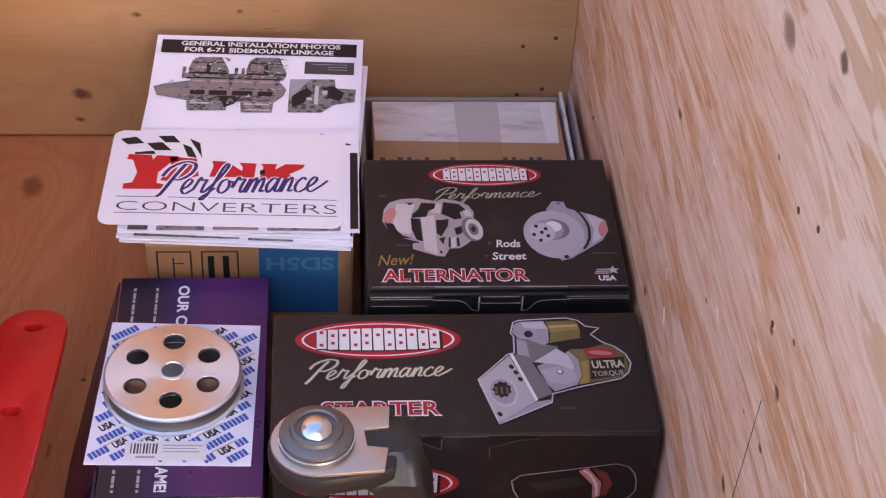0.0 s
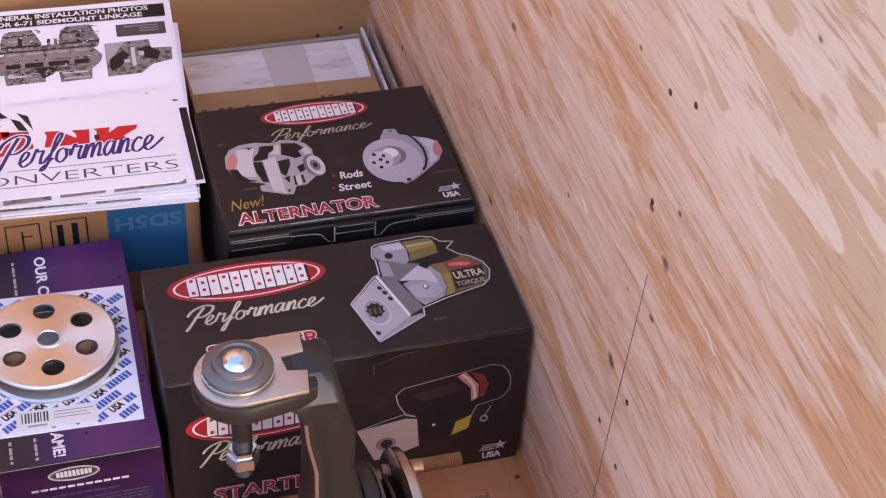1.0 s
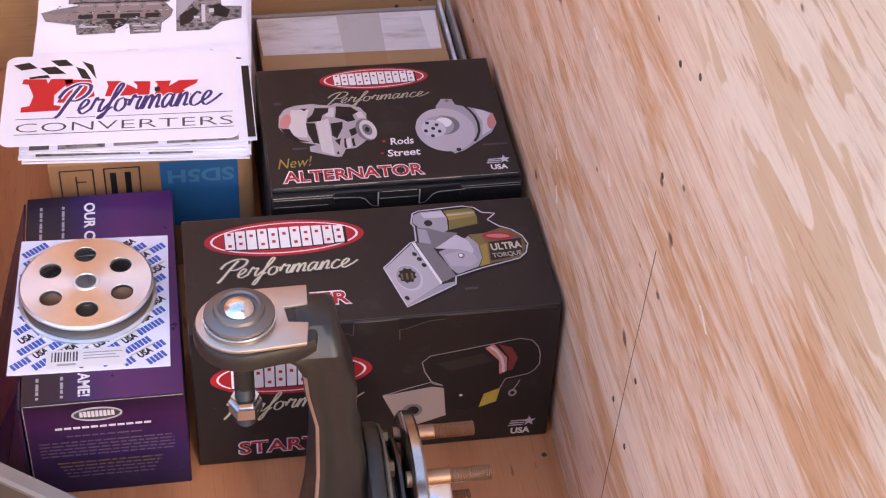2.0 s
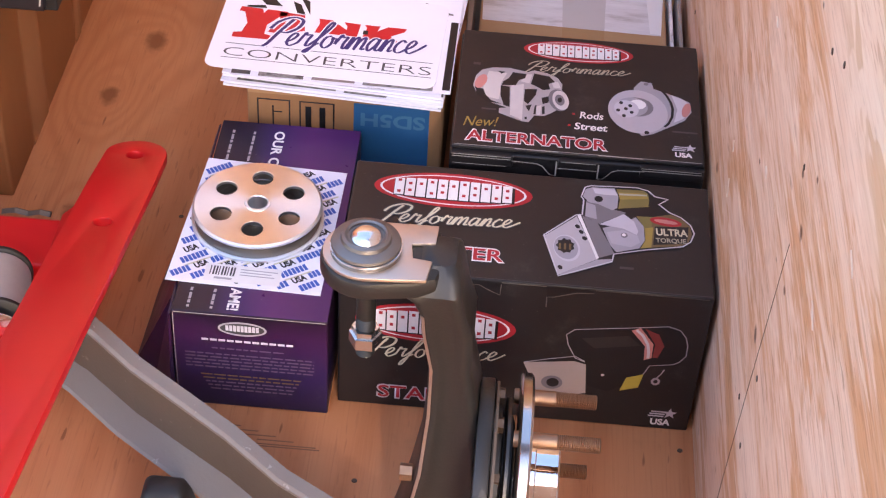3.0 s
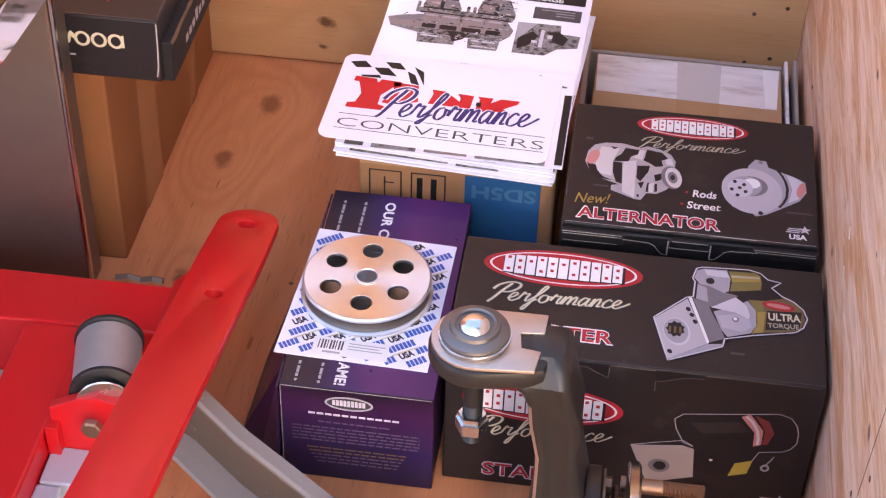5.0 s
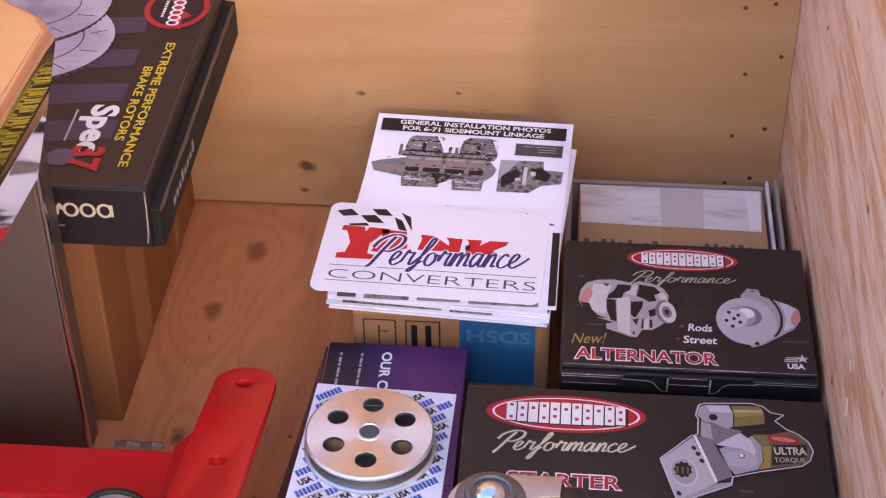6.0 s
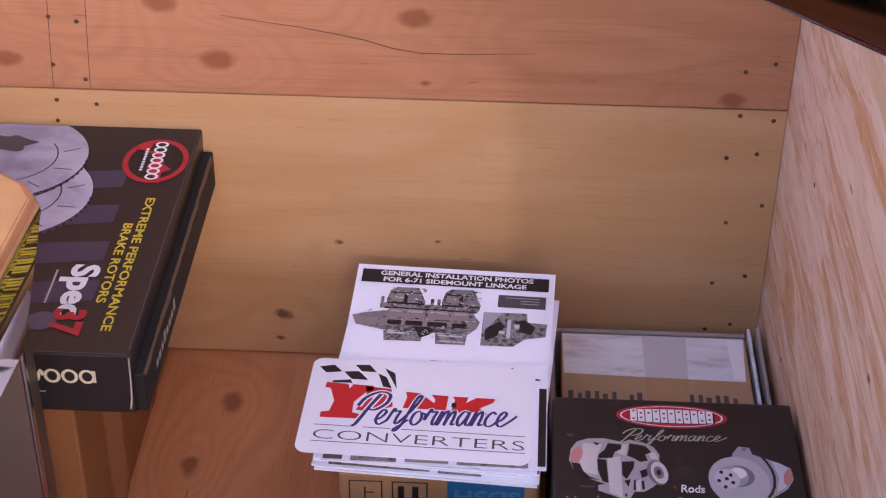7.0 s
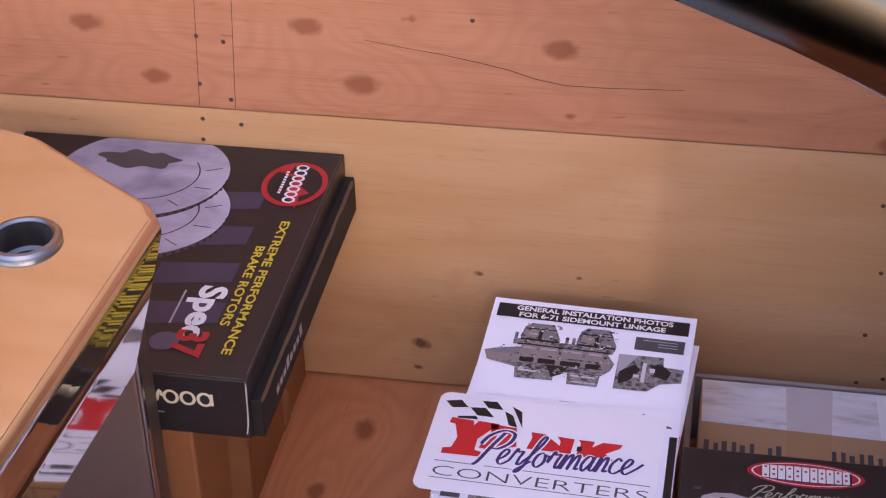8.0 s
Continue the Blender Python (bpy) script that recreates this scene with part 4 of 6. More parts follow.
    f.oval("mount_picture", -0.0595, -0.3350, 0.0022, 0.0022, METAL_DIM, 3)
    f.oval("hub_picture", -0.0690, -0.3730, 0.0160, 0.0150, METAL_DIM, 3)
    f.oval("hub_picture", -0.0735, -0.3735, 0.0150, 0.0148, METAL_MID, 3.5)
    f.oval("hub_picture", -0.0680, -0.3690, 0.0080, 0.0075, WHITE_INK, 4)
    f.oval("hub_picture", -0.0790, -0.3775, 0.0118, 0.0135, METAL_LIGHT, 5, turn=0.15)
    for u, v in ((-0.0841, -0.3686), (-0.0754, -0.3723), (-0.074, -0.3825), (-0.0815, -0.3888), (-0.087, -0.3807), (-0.0795, -0.3775)):
        f.oval("hub_hole_picture", u, v, 0.0019, 0.0024, DARK_INK, 6)


alternator_picture(f)
f.words("Rods", -0.1235, -0.398, 0.0225, 0.0105, WHITE_INK, 0, bold=0.02, shear=0.12)
f.words("Street", -0.1285, -0.4155, 0.0315, 0.0105, WHITE_INK, 0, bold=0.02, shear=0.12)
f.bars("bullet", [(-0.1305, -0.128, -0.393, -0.3905), (-0.1345, -0.132, -0.411, -0.4085)], RED_INK, 0)
f.words("New!", -0.233, -0.4235, 0.034, 0.0145, GOLD_INK, 0, turn=0.08, shear=0.4)
f.words("ALTERNATOR", -0.2305, -0.4455, 0.134, 0.0185, WHITE_INK, 0, bold=0.055)
f.words("ALTERNATOR", -0.229, -0.444, 0.131, 0.0155, RED_INK, 1, bold=0.02)
f.bars("caption_bar", [(-0.217, -0.203, -0.396, -0.3935), (-0.036, -0.012, -0.408, -0.4055), (-0.229, -0.222, -0.325, -0.321)], CHAR_INK, 0)
usa_badge(f, -0.037, -0.445, 0.023)
for a, b in ((-0.2415, -0.184), (-0.142, -0.106), (-0.066, -0.0075)):
    part("flap", box(a, b, AY0 - 0.0022, AY0 + 0.0025, AH - 0.0165 + (0.003 if a == -0.142 else 0), AH - 0.0045, 0.0006), BLACK, alternator)
g = Face(alternator, (0, AY0 - 0.0022, 0), (1, 0, 0), (0, 0, 1))
g.bars("worn_edge", [(-0.241, -0.186, AH - 0.0056, AH - 0.0049), (-0.14, -0.107, AH - 0.0056, AH - 0.0049), (-0.065, -0.009, AH - 0.0056, AH - 0.0049), (-0.24, -0.19, AH - 0.0162, AH - 0.0156)], WHITE_EDGE, 1)
f.bars("worn_edge", [(AX0 + 0.004, AX1 - 0.004, AY0 + 0.0052, AY0 + 0.0058)], WHITE_EDGE, 0)
for u0, u1, s in ((-0.1815, -0.1435, 1), (-0.1046, -0.0658, -1)):
    a, b = (u0, u1) if s > 0 else (u1, u0)
    # shade of the opening beside the flap, painted as a flat patch
    g.shape("flap_slot_shade", [(a, 0.1672), (b, 0.1672), (b, 0.1505), (b - 0.006 * s, 0.1512), (b - 0.0125 * s, 0.1600), (b - 0.018 * s, 0.1622), (a, 0.1632)], DARK_INK, 2)
    g.stroke("flap_edge", [(a - 0.004 * s, 0.1634), (a + 0.008 * s, 0.1630), (b - 0.018 * s, 0.1624), (b - 0.0125 * s, 0.1600), (b - 0.0085 * s, 0.1545), (b - 0.005 * s, 0.1508), (b, 0.1502)], 0.0011, WHITE_EDGE, 3, 0.8)
    g.stroke("flap_edge", [(b, 0.1500), (b, 0.1560), (b, 0.1620), (b, 0.1672)], 0.0013, WHITE_EDGE, 4, 0.9)
    f.stroke("flap_edge", [(a - 0.002 * s, AY0 + 0.0048), (b + 0.001 * s, AY0 + 0.0048)], 0.0013, WHITE_EDGE, 2, 1.0)
g.bars("worn_edge", [(-0.142, -0.106, 0.1588, 0.1596), (-0.064, -0.009, 0.1640, 0.1648), (-0.2405, -0.186, 0.1640, 0.1648)], WHITE_EDGE, 3)
gl = Face(alternator, (AX0, 0, 0), (0, -1, 0), (0, 0, 1))
gl.bars("worn_edge", [(0.268, 0.455, AH - 0.0065, AH - 0.0058), (0.4545, 0.4555, 0.06, AH - 0.008)], WHITE_EDGE, 1)

# ---------- taped brown carton inside an open tray, behind the alternator ----------
taped = thing("taped_box", (-0.125, -0.16, 0), "brown cardboard box sealed with wide whitish tape", "box")
part("body", box(-0.229, -0.024, -0.258, -0.062, 0.0003, 0.0955, 0.002), CARDBOARD_PALE, taped)
f = Face(taped, (0, 0, 0.0955), (1, 0, 0), (0, 1, 0))
WHITE_TAPE = Mat("frosted_tape", 0.28, spec=0.5)
tn = WHITE_TAPE.noise((14.0, 60.0, 14.0), 4.0, 0.7)
WHITE_TAPE.colour(WHITE_TAPE.ramp(tn, [(0.25, (0.42, 0.37, 0.35)), (0.45, (0.66, 0.63, 0.64)), (0.75, (0.80, 0.78, 0.80))]))
WHITE_TAPE.bump(tn, 0.4, 0.001)
TAPE_DULL = print_mat("dull_tape", (0.54, 0.50, 0.49), 0.3, 0.25)
f.shape("tape", [(-0.228, -0.064), (-0.026, -0.064), (-0.030, -0.139), (-0.226, -0.134)], WHITE_TAPE.m, 0)
f.shape("tape", [(-0.139, -0.0635), (-0.090, -0.0635), (-0.092, -0.1375), (-0.138, -0.1365)], TAPE_DULL, 1)
f.shape("tape", [(-0.138, -0.1368), (-0.092, -0.1378), (-0.093, -0.255), (-0.139, -0.255)], TAPE, 1)
f.shape("tape", [(-0.045, -0.066), (-0.0275, -0.067), (-0.030, -0.137), (-0.042, -0.136)], WHITE_INK, 1)
f.bars("printed_bar", [(-0.222 + 0.0092 * i + 0.001 * (i % 2), -0.2165 + 0.0092 * i, -0.190, -0.163 - 0.004 * (i % 3 == 1)) for i in range(20) if i not in (6, 13)], CHAR_INK, 0)
tray = thing("open_carton", (-0.125, -0.16, 0), "open grey cardboard carton whose upright flaps hold another box", "box")
TRAY = card_mat("grey_board", (0.36, 0.31, 0.28), (0.26, 0.21, 0.18))
part("side_panel", box(-0.2425, -0.2365, -0.262, -0.04, 0.0003, 0.100, 0.001), TRAY, tray)
part("side_panel", box(-0.0205, -0.0165, -0.262, -0.045, 0.0003, 0.097, 0.001), WHITE_TAPE.m, tray)
part("side_panel", box(-0.0115, -0.0075, -0.262, -0.05, 0.0003, 0.103, 0.001), TRAY, tray)
part("back_panel", box(-0.236, -0.022, -0.052, -0.046, 0.0003, 0.090, 0.001), TRAY, tray)

# ---------- cardboard compressor box under the papers ----------
comp = thing("cardboard_box", (-0.352, -0.22, 0), "brown cardboard box with a blue label, papers on top", "box")
part("body", box(-0.449, -0.2535, -0.357, -0.085, 0.0003, 0.1475, 0.003), CARDBOARD, comp)
g = Face(comp, (0, -0.357, 0), (1, 0, 0), (0, 0, 1))
g.rect("label", -0.343, -0.268, 0.055, 0.137, BLUE_LABEL, 0)
g.words("SD5H", -0.272, 0.126, 0.064, 0.0165, PALE_BLUE, 1, turn=math.pi, bold=0.03)
for u0, u1 in ((-0.439, -0.406), (-0.397, -0.362)):
    g.bars("handling_mark", [(u0, u1, 0.1325, 0.134), (u0, u1, 0.09, 0.0915), (u0, u0 + 0.0015, 0.09, 0.134), (u1 - 0.0015, u1, 0.09, 0.134)], DARK_INK, 0)
g.bars("handling_mark", [(-0.391, -0.385, 0.10, 0.128), (-0.377, -0.371, 0.10, 0.128), (-0.424, -0.4225, 0.10, 0.126), (-0.424, -0.414, 0.118, 0.1195)], DARK_INK, 1)
g.bars("tape", [(-0.448, -0.255, 0.140, 0.1455)], TAPE, 0)


# ---------- papers and the sticker ----------
def sheet(name, corner, turn, w, d, z_front, z_back, material, label, category, thick=0.0006, r=0.0):
    """A sheet lying on the stack, its back edge lifted; corner: front left."""
    ob = thing(name, (corner[0], corner[1], z_front), label, category)
    ob.rotation_euler = (0, 0, turn)
    bm = bmesh.new()
    n = 10
    up, lo = [], []
    pts = []
    if r:
        pts = [(cx + r * math.cos(a), cy + r * math.sin(a)) for cx, cy, s in ((w - r, d - r, 0), (r, d - r, 1), (r, r, 2), (w - r, r, 3)) for a in [1.5708 * (s + i / 5) for i in range(6)]]
        bm.free()
        bm = plate(pts, (), thick, Matrix.Translation((0, 0, thick)))
    else:
        for i in range(n + 1):
            f = i / n
            z = (z_back - z_front) * max(0.0, 2 * f - 1)
            up.append([bm.verts.new((0, d * f, z + thick)), bm.verts.new((w * 0.5, d * f, z + thick + 0.0006 * math.sin(f * 3))), bm.verts.new((w, d * f, z + thick + 0.001 * f))])
        for a, b in zip(up, up[1:]):
            for j in range(2):
                bm.faces.new((a[j], a[j + 1], b[j + 1], b[j]))
        got = bmesh.ops.extrude_face_region(bm, geom=bm.faces[:])
        bmesh.ops.translate(bm, vec=(0, 0, -thick), verts=[v for v in got["geom"] if isinstance(v, bmesh.types.BMVert)])
    ob2 = new("leaf", mesh_of("leaf", bm, material, True))
    ob2.parent = ob
    return ob


class LocalFace(Face):
    """Print in the own coordinates of a turned thing."""

    def __init__(self, parent, z, tilt=0.0):
        self.parent, self.m, self.top = parent, Matrix.Translation((0, 0.1397, z)) @ Matrix.Rotation(tilt, 4, "X") @ Matrix.Translation((0, -0.1397, 0)), 0.0003


stack_z = 0.1478
for i, (dx, dy, tn) in enumerate(((-0.4715, -0.360, -0.066), (-0.4745, -0.357, -0.078), (-0.4700, -0.362, -0.061), (-0.4725, -0.355, -0.072), (-0.4695, -0.353, -0.076), (-0.4725, -0.358, -0.068))):
    s = sheet("paper_sheet", (dx, dy), tn, 0.2155, 0.268, stack_z, stack_z + 0.008, PAPER, "white printed sheet in a loose stack of papers", "paper", 0.0021)
    if i in (2, 5):
        f = LocalFace(s, 0.0026)
        f.rect("photo_print", 0.012, 0.11, 0.003, 0.016, PHOTO, 0)
        f.rect("photo_print", 0.118, 0.16, 0.002, 0.012, PHOTO, 0)
    if i == 4:
        f = LocalFace(s, 0.0026)
        f.rect("black_border", 0.165, 0.2145, 0.001, 0.13, CHAR_INK, 0)
    stack_z += 0.0026
top_sheet = sheet("instruction_sheet", (-0.4665, -0.342), -0.045, 0.2155, 0.2795, 0.1636, 0.1805, PAPER, "white sheet of installation photos with a black heading bar", "paper")
f = LocalFace(top_sheet, 0.0016, 0.1205)
f.rect("heading_bar", 0.006, 0.209, 0.2515, 0.272, DARK_INK, 0)
f.words("GENERAL INSTALLATION PHOTOS", 0.026, 0.2632, 0.166, 0.0072, WHITE_INK, 1, bold=0.03)
f.words("FOR 6-71 SIDEMOUNT LINKAGE", 0.030, 0.2536, 0.155, 0.0072, WHITE_INK, 1, bold=0.03)
f.rect("caption_box", 0.156, 0.207, 0.224, 0.243, CHAR_INK, 0)
f.bars("caption_bar", [(0.164, 0.20, 0.2385, 0.2395), (0.18, 0.20, 0.2345, 0.2355), (0.18, 0.20, 0.2305, 0.2315)], GREY_INK, 1)
def engine_print(f):
    """Printed photo of a blown engine: two carburettors on a ribbed blower with a tapered nose."""
    f.shape("blower_print", [(0.0035, 0.199), (0.017, 0.204), (0.040, 0.209), (0.078, 0.214), (0.129, 0.214), (0.139, 0.199), (0.1365, 0.189), (0.127, 0.179), (0.040, 0.179), (0.0085, 0.186)], PHOTO, 0)
    f.shape("blower_shadow", [(0.0035, 0.199), (0.017, 0.200), (0.040, 0.197), (0.136, 0.197), (0.1365, 0.189), (0.040, 0.188), (0.0085, 0.187)], BROWN_PRINT, 1)
    for u0, u1 in ((0.0405, 0.0575), (0.0595, 0.080), (0.083, 0.106), (0.109, 0.127)):
        f.rect("rib_print", u0, u1, 0.199, 0.2125, BROWN_PRINT, 2, 0.002)
        f.rect("rib_light", u0 + 0.002, u1 - 0.002, 0.2075, 0.2100, METAL_MID, 3, 0.001)
        f.rect("rib_shadow", u0 + 0.001, u1 - 0.001, 0.1880, 0.1950, DARK_INK, 2, 0.002)
    f.shape("nose_print", [(0.008, 0.198), (0.018, 0.202), (0.038, 0.207), (0.038, 0.199), (0.018, 0.196)], METAL_DIM, 2)
    f.shape("manifold_print", [(0.039, 0.1785), (0.080, 0.1785), (0.080, 0.1655), (0.041, 0.164)], PHOTO, 1)
    f.shape("manifold_print", [(0.0935, 0.1785), (0.127, 0.1785), (0.126, 0.164), (0.095, 0.163)], PHOTO, 1)
    f.shape("manifold_shadow", [(0.070, 0.187), (0.094, 0.187), (0.088, 0.176), (0.078, 0.170)], DARK_INK, 2)
    f.bars("manifold_light", [(0.043, 0.066, 0.1745, 0.177), (0.097, 0.123, 0.1745, 0.1770), (0.100, 0.124, 0.1665, 0.1685)], METAL_LIGHT, 2)
    for cu, t_ in ((0.058, 0.0), (0.117, 0.0015)):
        f.shape("carburettor_print", [(cu - 0.018, 0.240 + t_), (cu - 0.012, 0.2455 + t_), (cu + 0.012, 0.246 + t_), (cu + 0.018, 0.232), (cu + 0.021, 0.224), (cu + 0.020, 0.2165), (cu - 0.019, 0.215), (cu - 0.021, 0.225)], PHOTO, 1)
        f.rect("carburettor_top", cu - 0.011, cu + 0.010, 0.2405, 0.2450, METAL_DIM, 2, 0.002)
        f.rect("carburettor_bowl", cu - 0.017, cu - 0.003, 0.2255, 0.2345, BROWN_PRINT, 2, 0.002)
        f.rect("carburettor_bowl", cu + 0.002, cu + 0.016, 0.2260, 0.2350, METAL_DIM, 2, 0.002)
        f.bars("carburettor_shadow", [(cu - 0.017, cu + 0.016, 0.2365, 0.2382), (cu - 0.020, cu + 0.020, 0.2195, 0.2222), (cu - 0.0025, cu + 0.0015, 0.222, 0.236)], DARK_INK, 3)
    f.rect("intake_print", 0.034, 0.136, 0.2115, 0.2210, PHOTO, 0, 0.003)
    f.rect("intake_shadow", 0.036, 0.134, 0.2120, 0.2145, DARK_INK, 1)
    bits = random.Random(12)
    for name, tone, lift, n in (("photo_light", METAL_LIGHT, 4, 46), ("photo_mid", BROWN_PRINT, 5, 70), ("photo_dark", DARK_INK, 6, 60)):
        rows = []
        for _ in range(n):
            u0, u1, v0, v1 = bits.choice(((0.018, 0.134, 0.182, 0.212), (0.042, 0.125, 0.166, 0.182), (0.040, 0.076, 0.215, 0.244), (0.099, 0.135, 0.215, 0.244)))
            u, v, w = bits.uniform(u0, u1), bits.uniform(v0, v1), bits.uniform(0.0008, 0.0042)
            rows.append((u, u + w, v, v + bits.uniform(0.0006, 0.0022)))
        f.bars(name, rows, tone, lift)
    for u in (0.031, 0.0845, 0.0915):
        f.rect("linkage_print", u, u + 0.0035, 0.212, 0.2300, PHOTO, 1, 0.001)


engine_print(f)
f.shape("detail_photo", [(0.142, 0.215), (0.188, 0.2165), (0.189, 0.203), (0.210, 0.202), (0.209, 0.183), (0.188, 0.178), (0.176, 0.166), (0.142, 0.165)], PHOTO, 0)
f.shape("detail_shadow", [(0.145, 0.190), (0.160, 0.203), (0.166, 0.195), (0.158, 0.180), (0.146, 0.172)], DARK_INK, 1)
f.shape("detail_shadow", [(0.176, 0.203), (0.187, 0.206), (0.198, 0.196), (0.194, 0.184), (0.182, 0.188)], DARK_INK, 1)
f.bars("detail_light", [(0.168, 0.172, 0.178, 0.206), (0.160, 0.166, 0.184, 0.188), (0.176, 0.181, 0.193, 0.199)], METAL_LIGHT, 2)
f.shape("wedge_shape", [(0.142, 0.215), (0.163, 0.2155), (0.143, 0.185)], METAL_MID, 1)
f.rect("detail_photo", 0.092, 0.130, 0.128, 0.139, PHOTO, 0)
mid_sheet = sheet("paper_sheet", (-0.464, -0.366), -0.012, 0.2155, 0.158, 0.1652, 0.1656, PAPER, "white printed sheet with a torn edge, lying askew", "paper")
f = LocalFace(mid_sheet, 0.0014)
f.rect("photo_print", 0.178, 0.208, 0.132, 0.152, CHAR_INK, 0)
f.rect("black_border", 0.207, 0.2145, 0.004, 0.12, DARK_INK, 0)
f.rect("photo_print", 0.0015, 0.020, 0.002, 0.013, CHAR_INK, 0)
f.rect("photo_print", 0.028, 0.072, 0.001, 0.012, PHOTO, 0)
f.rect("photo_print", 0.080, 0.122, 0.002, 0.013, BROWN_PRINT, 0)
f.rect("photo_print", 0.130, 0.198, 0.001, 0.012, PHOTO, 0)

sticker = sheet("sticker", (-0.4915, -0.3565), -0.036, 0.2275, 0.1445, 0.1668, 0.168, STICKER, "glossy white rounded sticker with a red, blue and black logo", "sticker", 0.0007, 0.011)
f = LocalFace(sticker, 0.0007)


def sticker_print(f):
    for a, b, c, d in (((7, 124), (22, 128), (31, 118), (15, 115)), ((43, 130), (58, 131), (66, 120), (51, 120)), ((33, 118), (48, 120), (59, 107), (42, 107)),
                       ((23, 103), (41, 106), (44, 101), (24, 100)), ((74, 127), (85, 120), (89, 96), (82, 111)), ((68, 118), (77, 113), (84, 96), (75, 98))):
        f.shape("flag_check", [(u / 1000, v / 1000 + 0.006) for u, v in (a, b, c, d)], DARK_INK, 1)
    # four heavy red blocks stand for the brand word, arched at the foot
    f.shape("logo_block", [(0.018, 0.106), (0.040, 0.105), (0.042, 0.098), (0.045, 0.105), (0.066, 0.104), (0.066, 0.097), (0.060, 0.095), (0.049, 0.078), (0.049, 0.062), (0.056, 0.060), (0.056, 0.053), (0.018, 0.052), (0.018, 0.060), (0.026, 0.062), (0.029, 0.078), (0.023, 0.097), (0.017, 0.098)], RED_BRIGHT, 0)
    f.shape("logo_block", [(0.058, 0.103), (0.084, 0.101), (0.088, 0.074), (0.066, 0.064), (0.052, 0.066), (0.060, 0.090)], RED_BRIGHT, 0)
    f.shape("logo_block", [(0.099, 0.098), (0.113, 0.097), (0.129, 0.083), (0.129, 0.089), (0.125, 0.096), (0.142, 0.095), (0.141, 0.073), (0.098, 0.073), (0.101, 0.090)], RED_BRIGHT, 0)
    f.shape("logo_block", [(0.146, 0.095), (0.162, 0.095), (0.160, 0.086), (0.170, 0.095), (0.189, 0.095), (0.187, 0.089), (0.174, 0.079), (0.186, 0.068), (0.146, 0.071), (0.149, 0.090)], RED_BRIGHT, 0)
    f.shape("logo_spot", [(0.070, 0.093), (0.075, 0.084), (0.066, 0.084)], STICKER, 1)
    f.bars("logo_spot", [(0.146, 0.151, 0.078, 0.085)], DARK_INK, 2)
    slanted_word(f, 0.050, 0.0440, 0.166, 0.046, VIOLET_INK, 0.06, STICKER, 0.066, 0.45)
    f.bars("rule", [(0.014, 0.056, 0.0405, 0.0414), (0.062, 0.221, 0.0405, 0.0414), (0.014, 0.222, 0.0165, 0.0174)], CHAR_INK, 0)
    f.words("CONVERTERS", 0.015, 0.0205, 0.206, 0.0135, CHAR_INK, 0, bold=-0.014)


sticker_print(f)

# ---------- purple carton, backing card and pulley ----------
PX0, PX1, PY0, PY1, PH = -0.470, -0.333, -0.645, -0.375, 0.117
purple = thing("purple_box", ((PX0 + PX1) / 2, (PY0 + PY1) / 2, 0), "glossy purple and black printed carton with white small print", "box")
part("body", box(PX0, PX1, PY0, PY1, 0.0003, PH - 0.0006, 0.0016), PURPLE, purple)
part("lid", box(PX0 + 0.0006, PX1 - 0.0006, PY0 + 0.0008, PY1 - 0.0006, PH - 0.0005, PH, 0.0002, 1), PURPLE_TOP, purple)
f = Face(purple, (0, 0, PH), (1, 0, 0), (0, 1, 0))
f.words("OUR C", -0.4165, -0.387, 0.052, 0.0105, WHITE_INK, 0, turn=-math.pi / 2, bold=0.03)
f.words("AME!", -0.4225, -0.612, 0.028, 0.0105, WHITE_INK, 0, turn=-math.pi / 2, bold=0.03)
f.bars("small_print", [(u, u + 0.0024, v, v + 0.0028 + 0.0014 * (i % 3)) for u in (-0.437, -0.4575) for i, v in enumerate([-0.640 + 0.0052 * q for q in range(5)] + [-0.436 + 0.0052 * q for q in range(9)])], GREY_INK, 0)
g = Face(purple, (0, PY0, 0), (1, 0, 0), (0, 0, 1))
g.oval("logo_oval", -0.408, 0.100, 0.0215, 0.0085, GREY_INK, 0)
g.oval("logo_field", -0.408, 0.100, 0.0195, 0.0065, CHAR_INK, 1)
g.bars("logo_word", word_blocks(-0.423, -0.393, 0.0975, 0.1035, 9), SILVER_INK, 2)
g.bars("small_print", [(-0.4445 + 0.0075 * i, -0.4385 + 0.0075 * i, 0.0832, 0.0858) for i in range(11)], SILVER_INK, 0)
LILAC = print_mat("lilac_ink", (0.12, 0.085, 0.14), 0.4)
rnd = random.Random(4)
for k_, (v, u0, u1) in enumerate([(0.0735, -0.436, -0.371)] + [(0.066 - 0.0042 * i, -0.460, -0.345) for i in range(5)] + [(0.0395 - 0.0045 * i, -0.447 + 0.002 * i, -0.357 - 0.002 * i) for i in range(5)]):
    rows, u = [], u0
    while u < u1:
        w = rnd.uniform(0.004, 0.011)
        rows.append((u, min(u + w, u1), v, v + 0.0017))
        u += w + 0.0015
    g.bars("small_print", rows, GOLD_DIM if k_ in (6, 7) else LILAC, 0)
g.bars("worn_edge", [(PX0 + 0.002, PX1 - 0.002, PH - 0.0022, PH - 0.0014)], WHITE_EDGE, 0)
g.shape("worn_edge", [(PX0 + 0.001, 0.02), (PX0 + 0.0016, 0.02), (PX0 + 0.0016, PH - 0.003), (PX0 + 0.001, PH - 0.003)], WHITE_EDGE, 0)

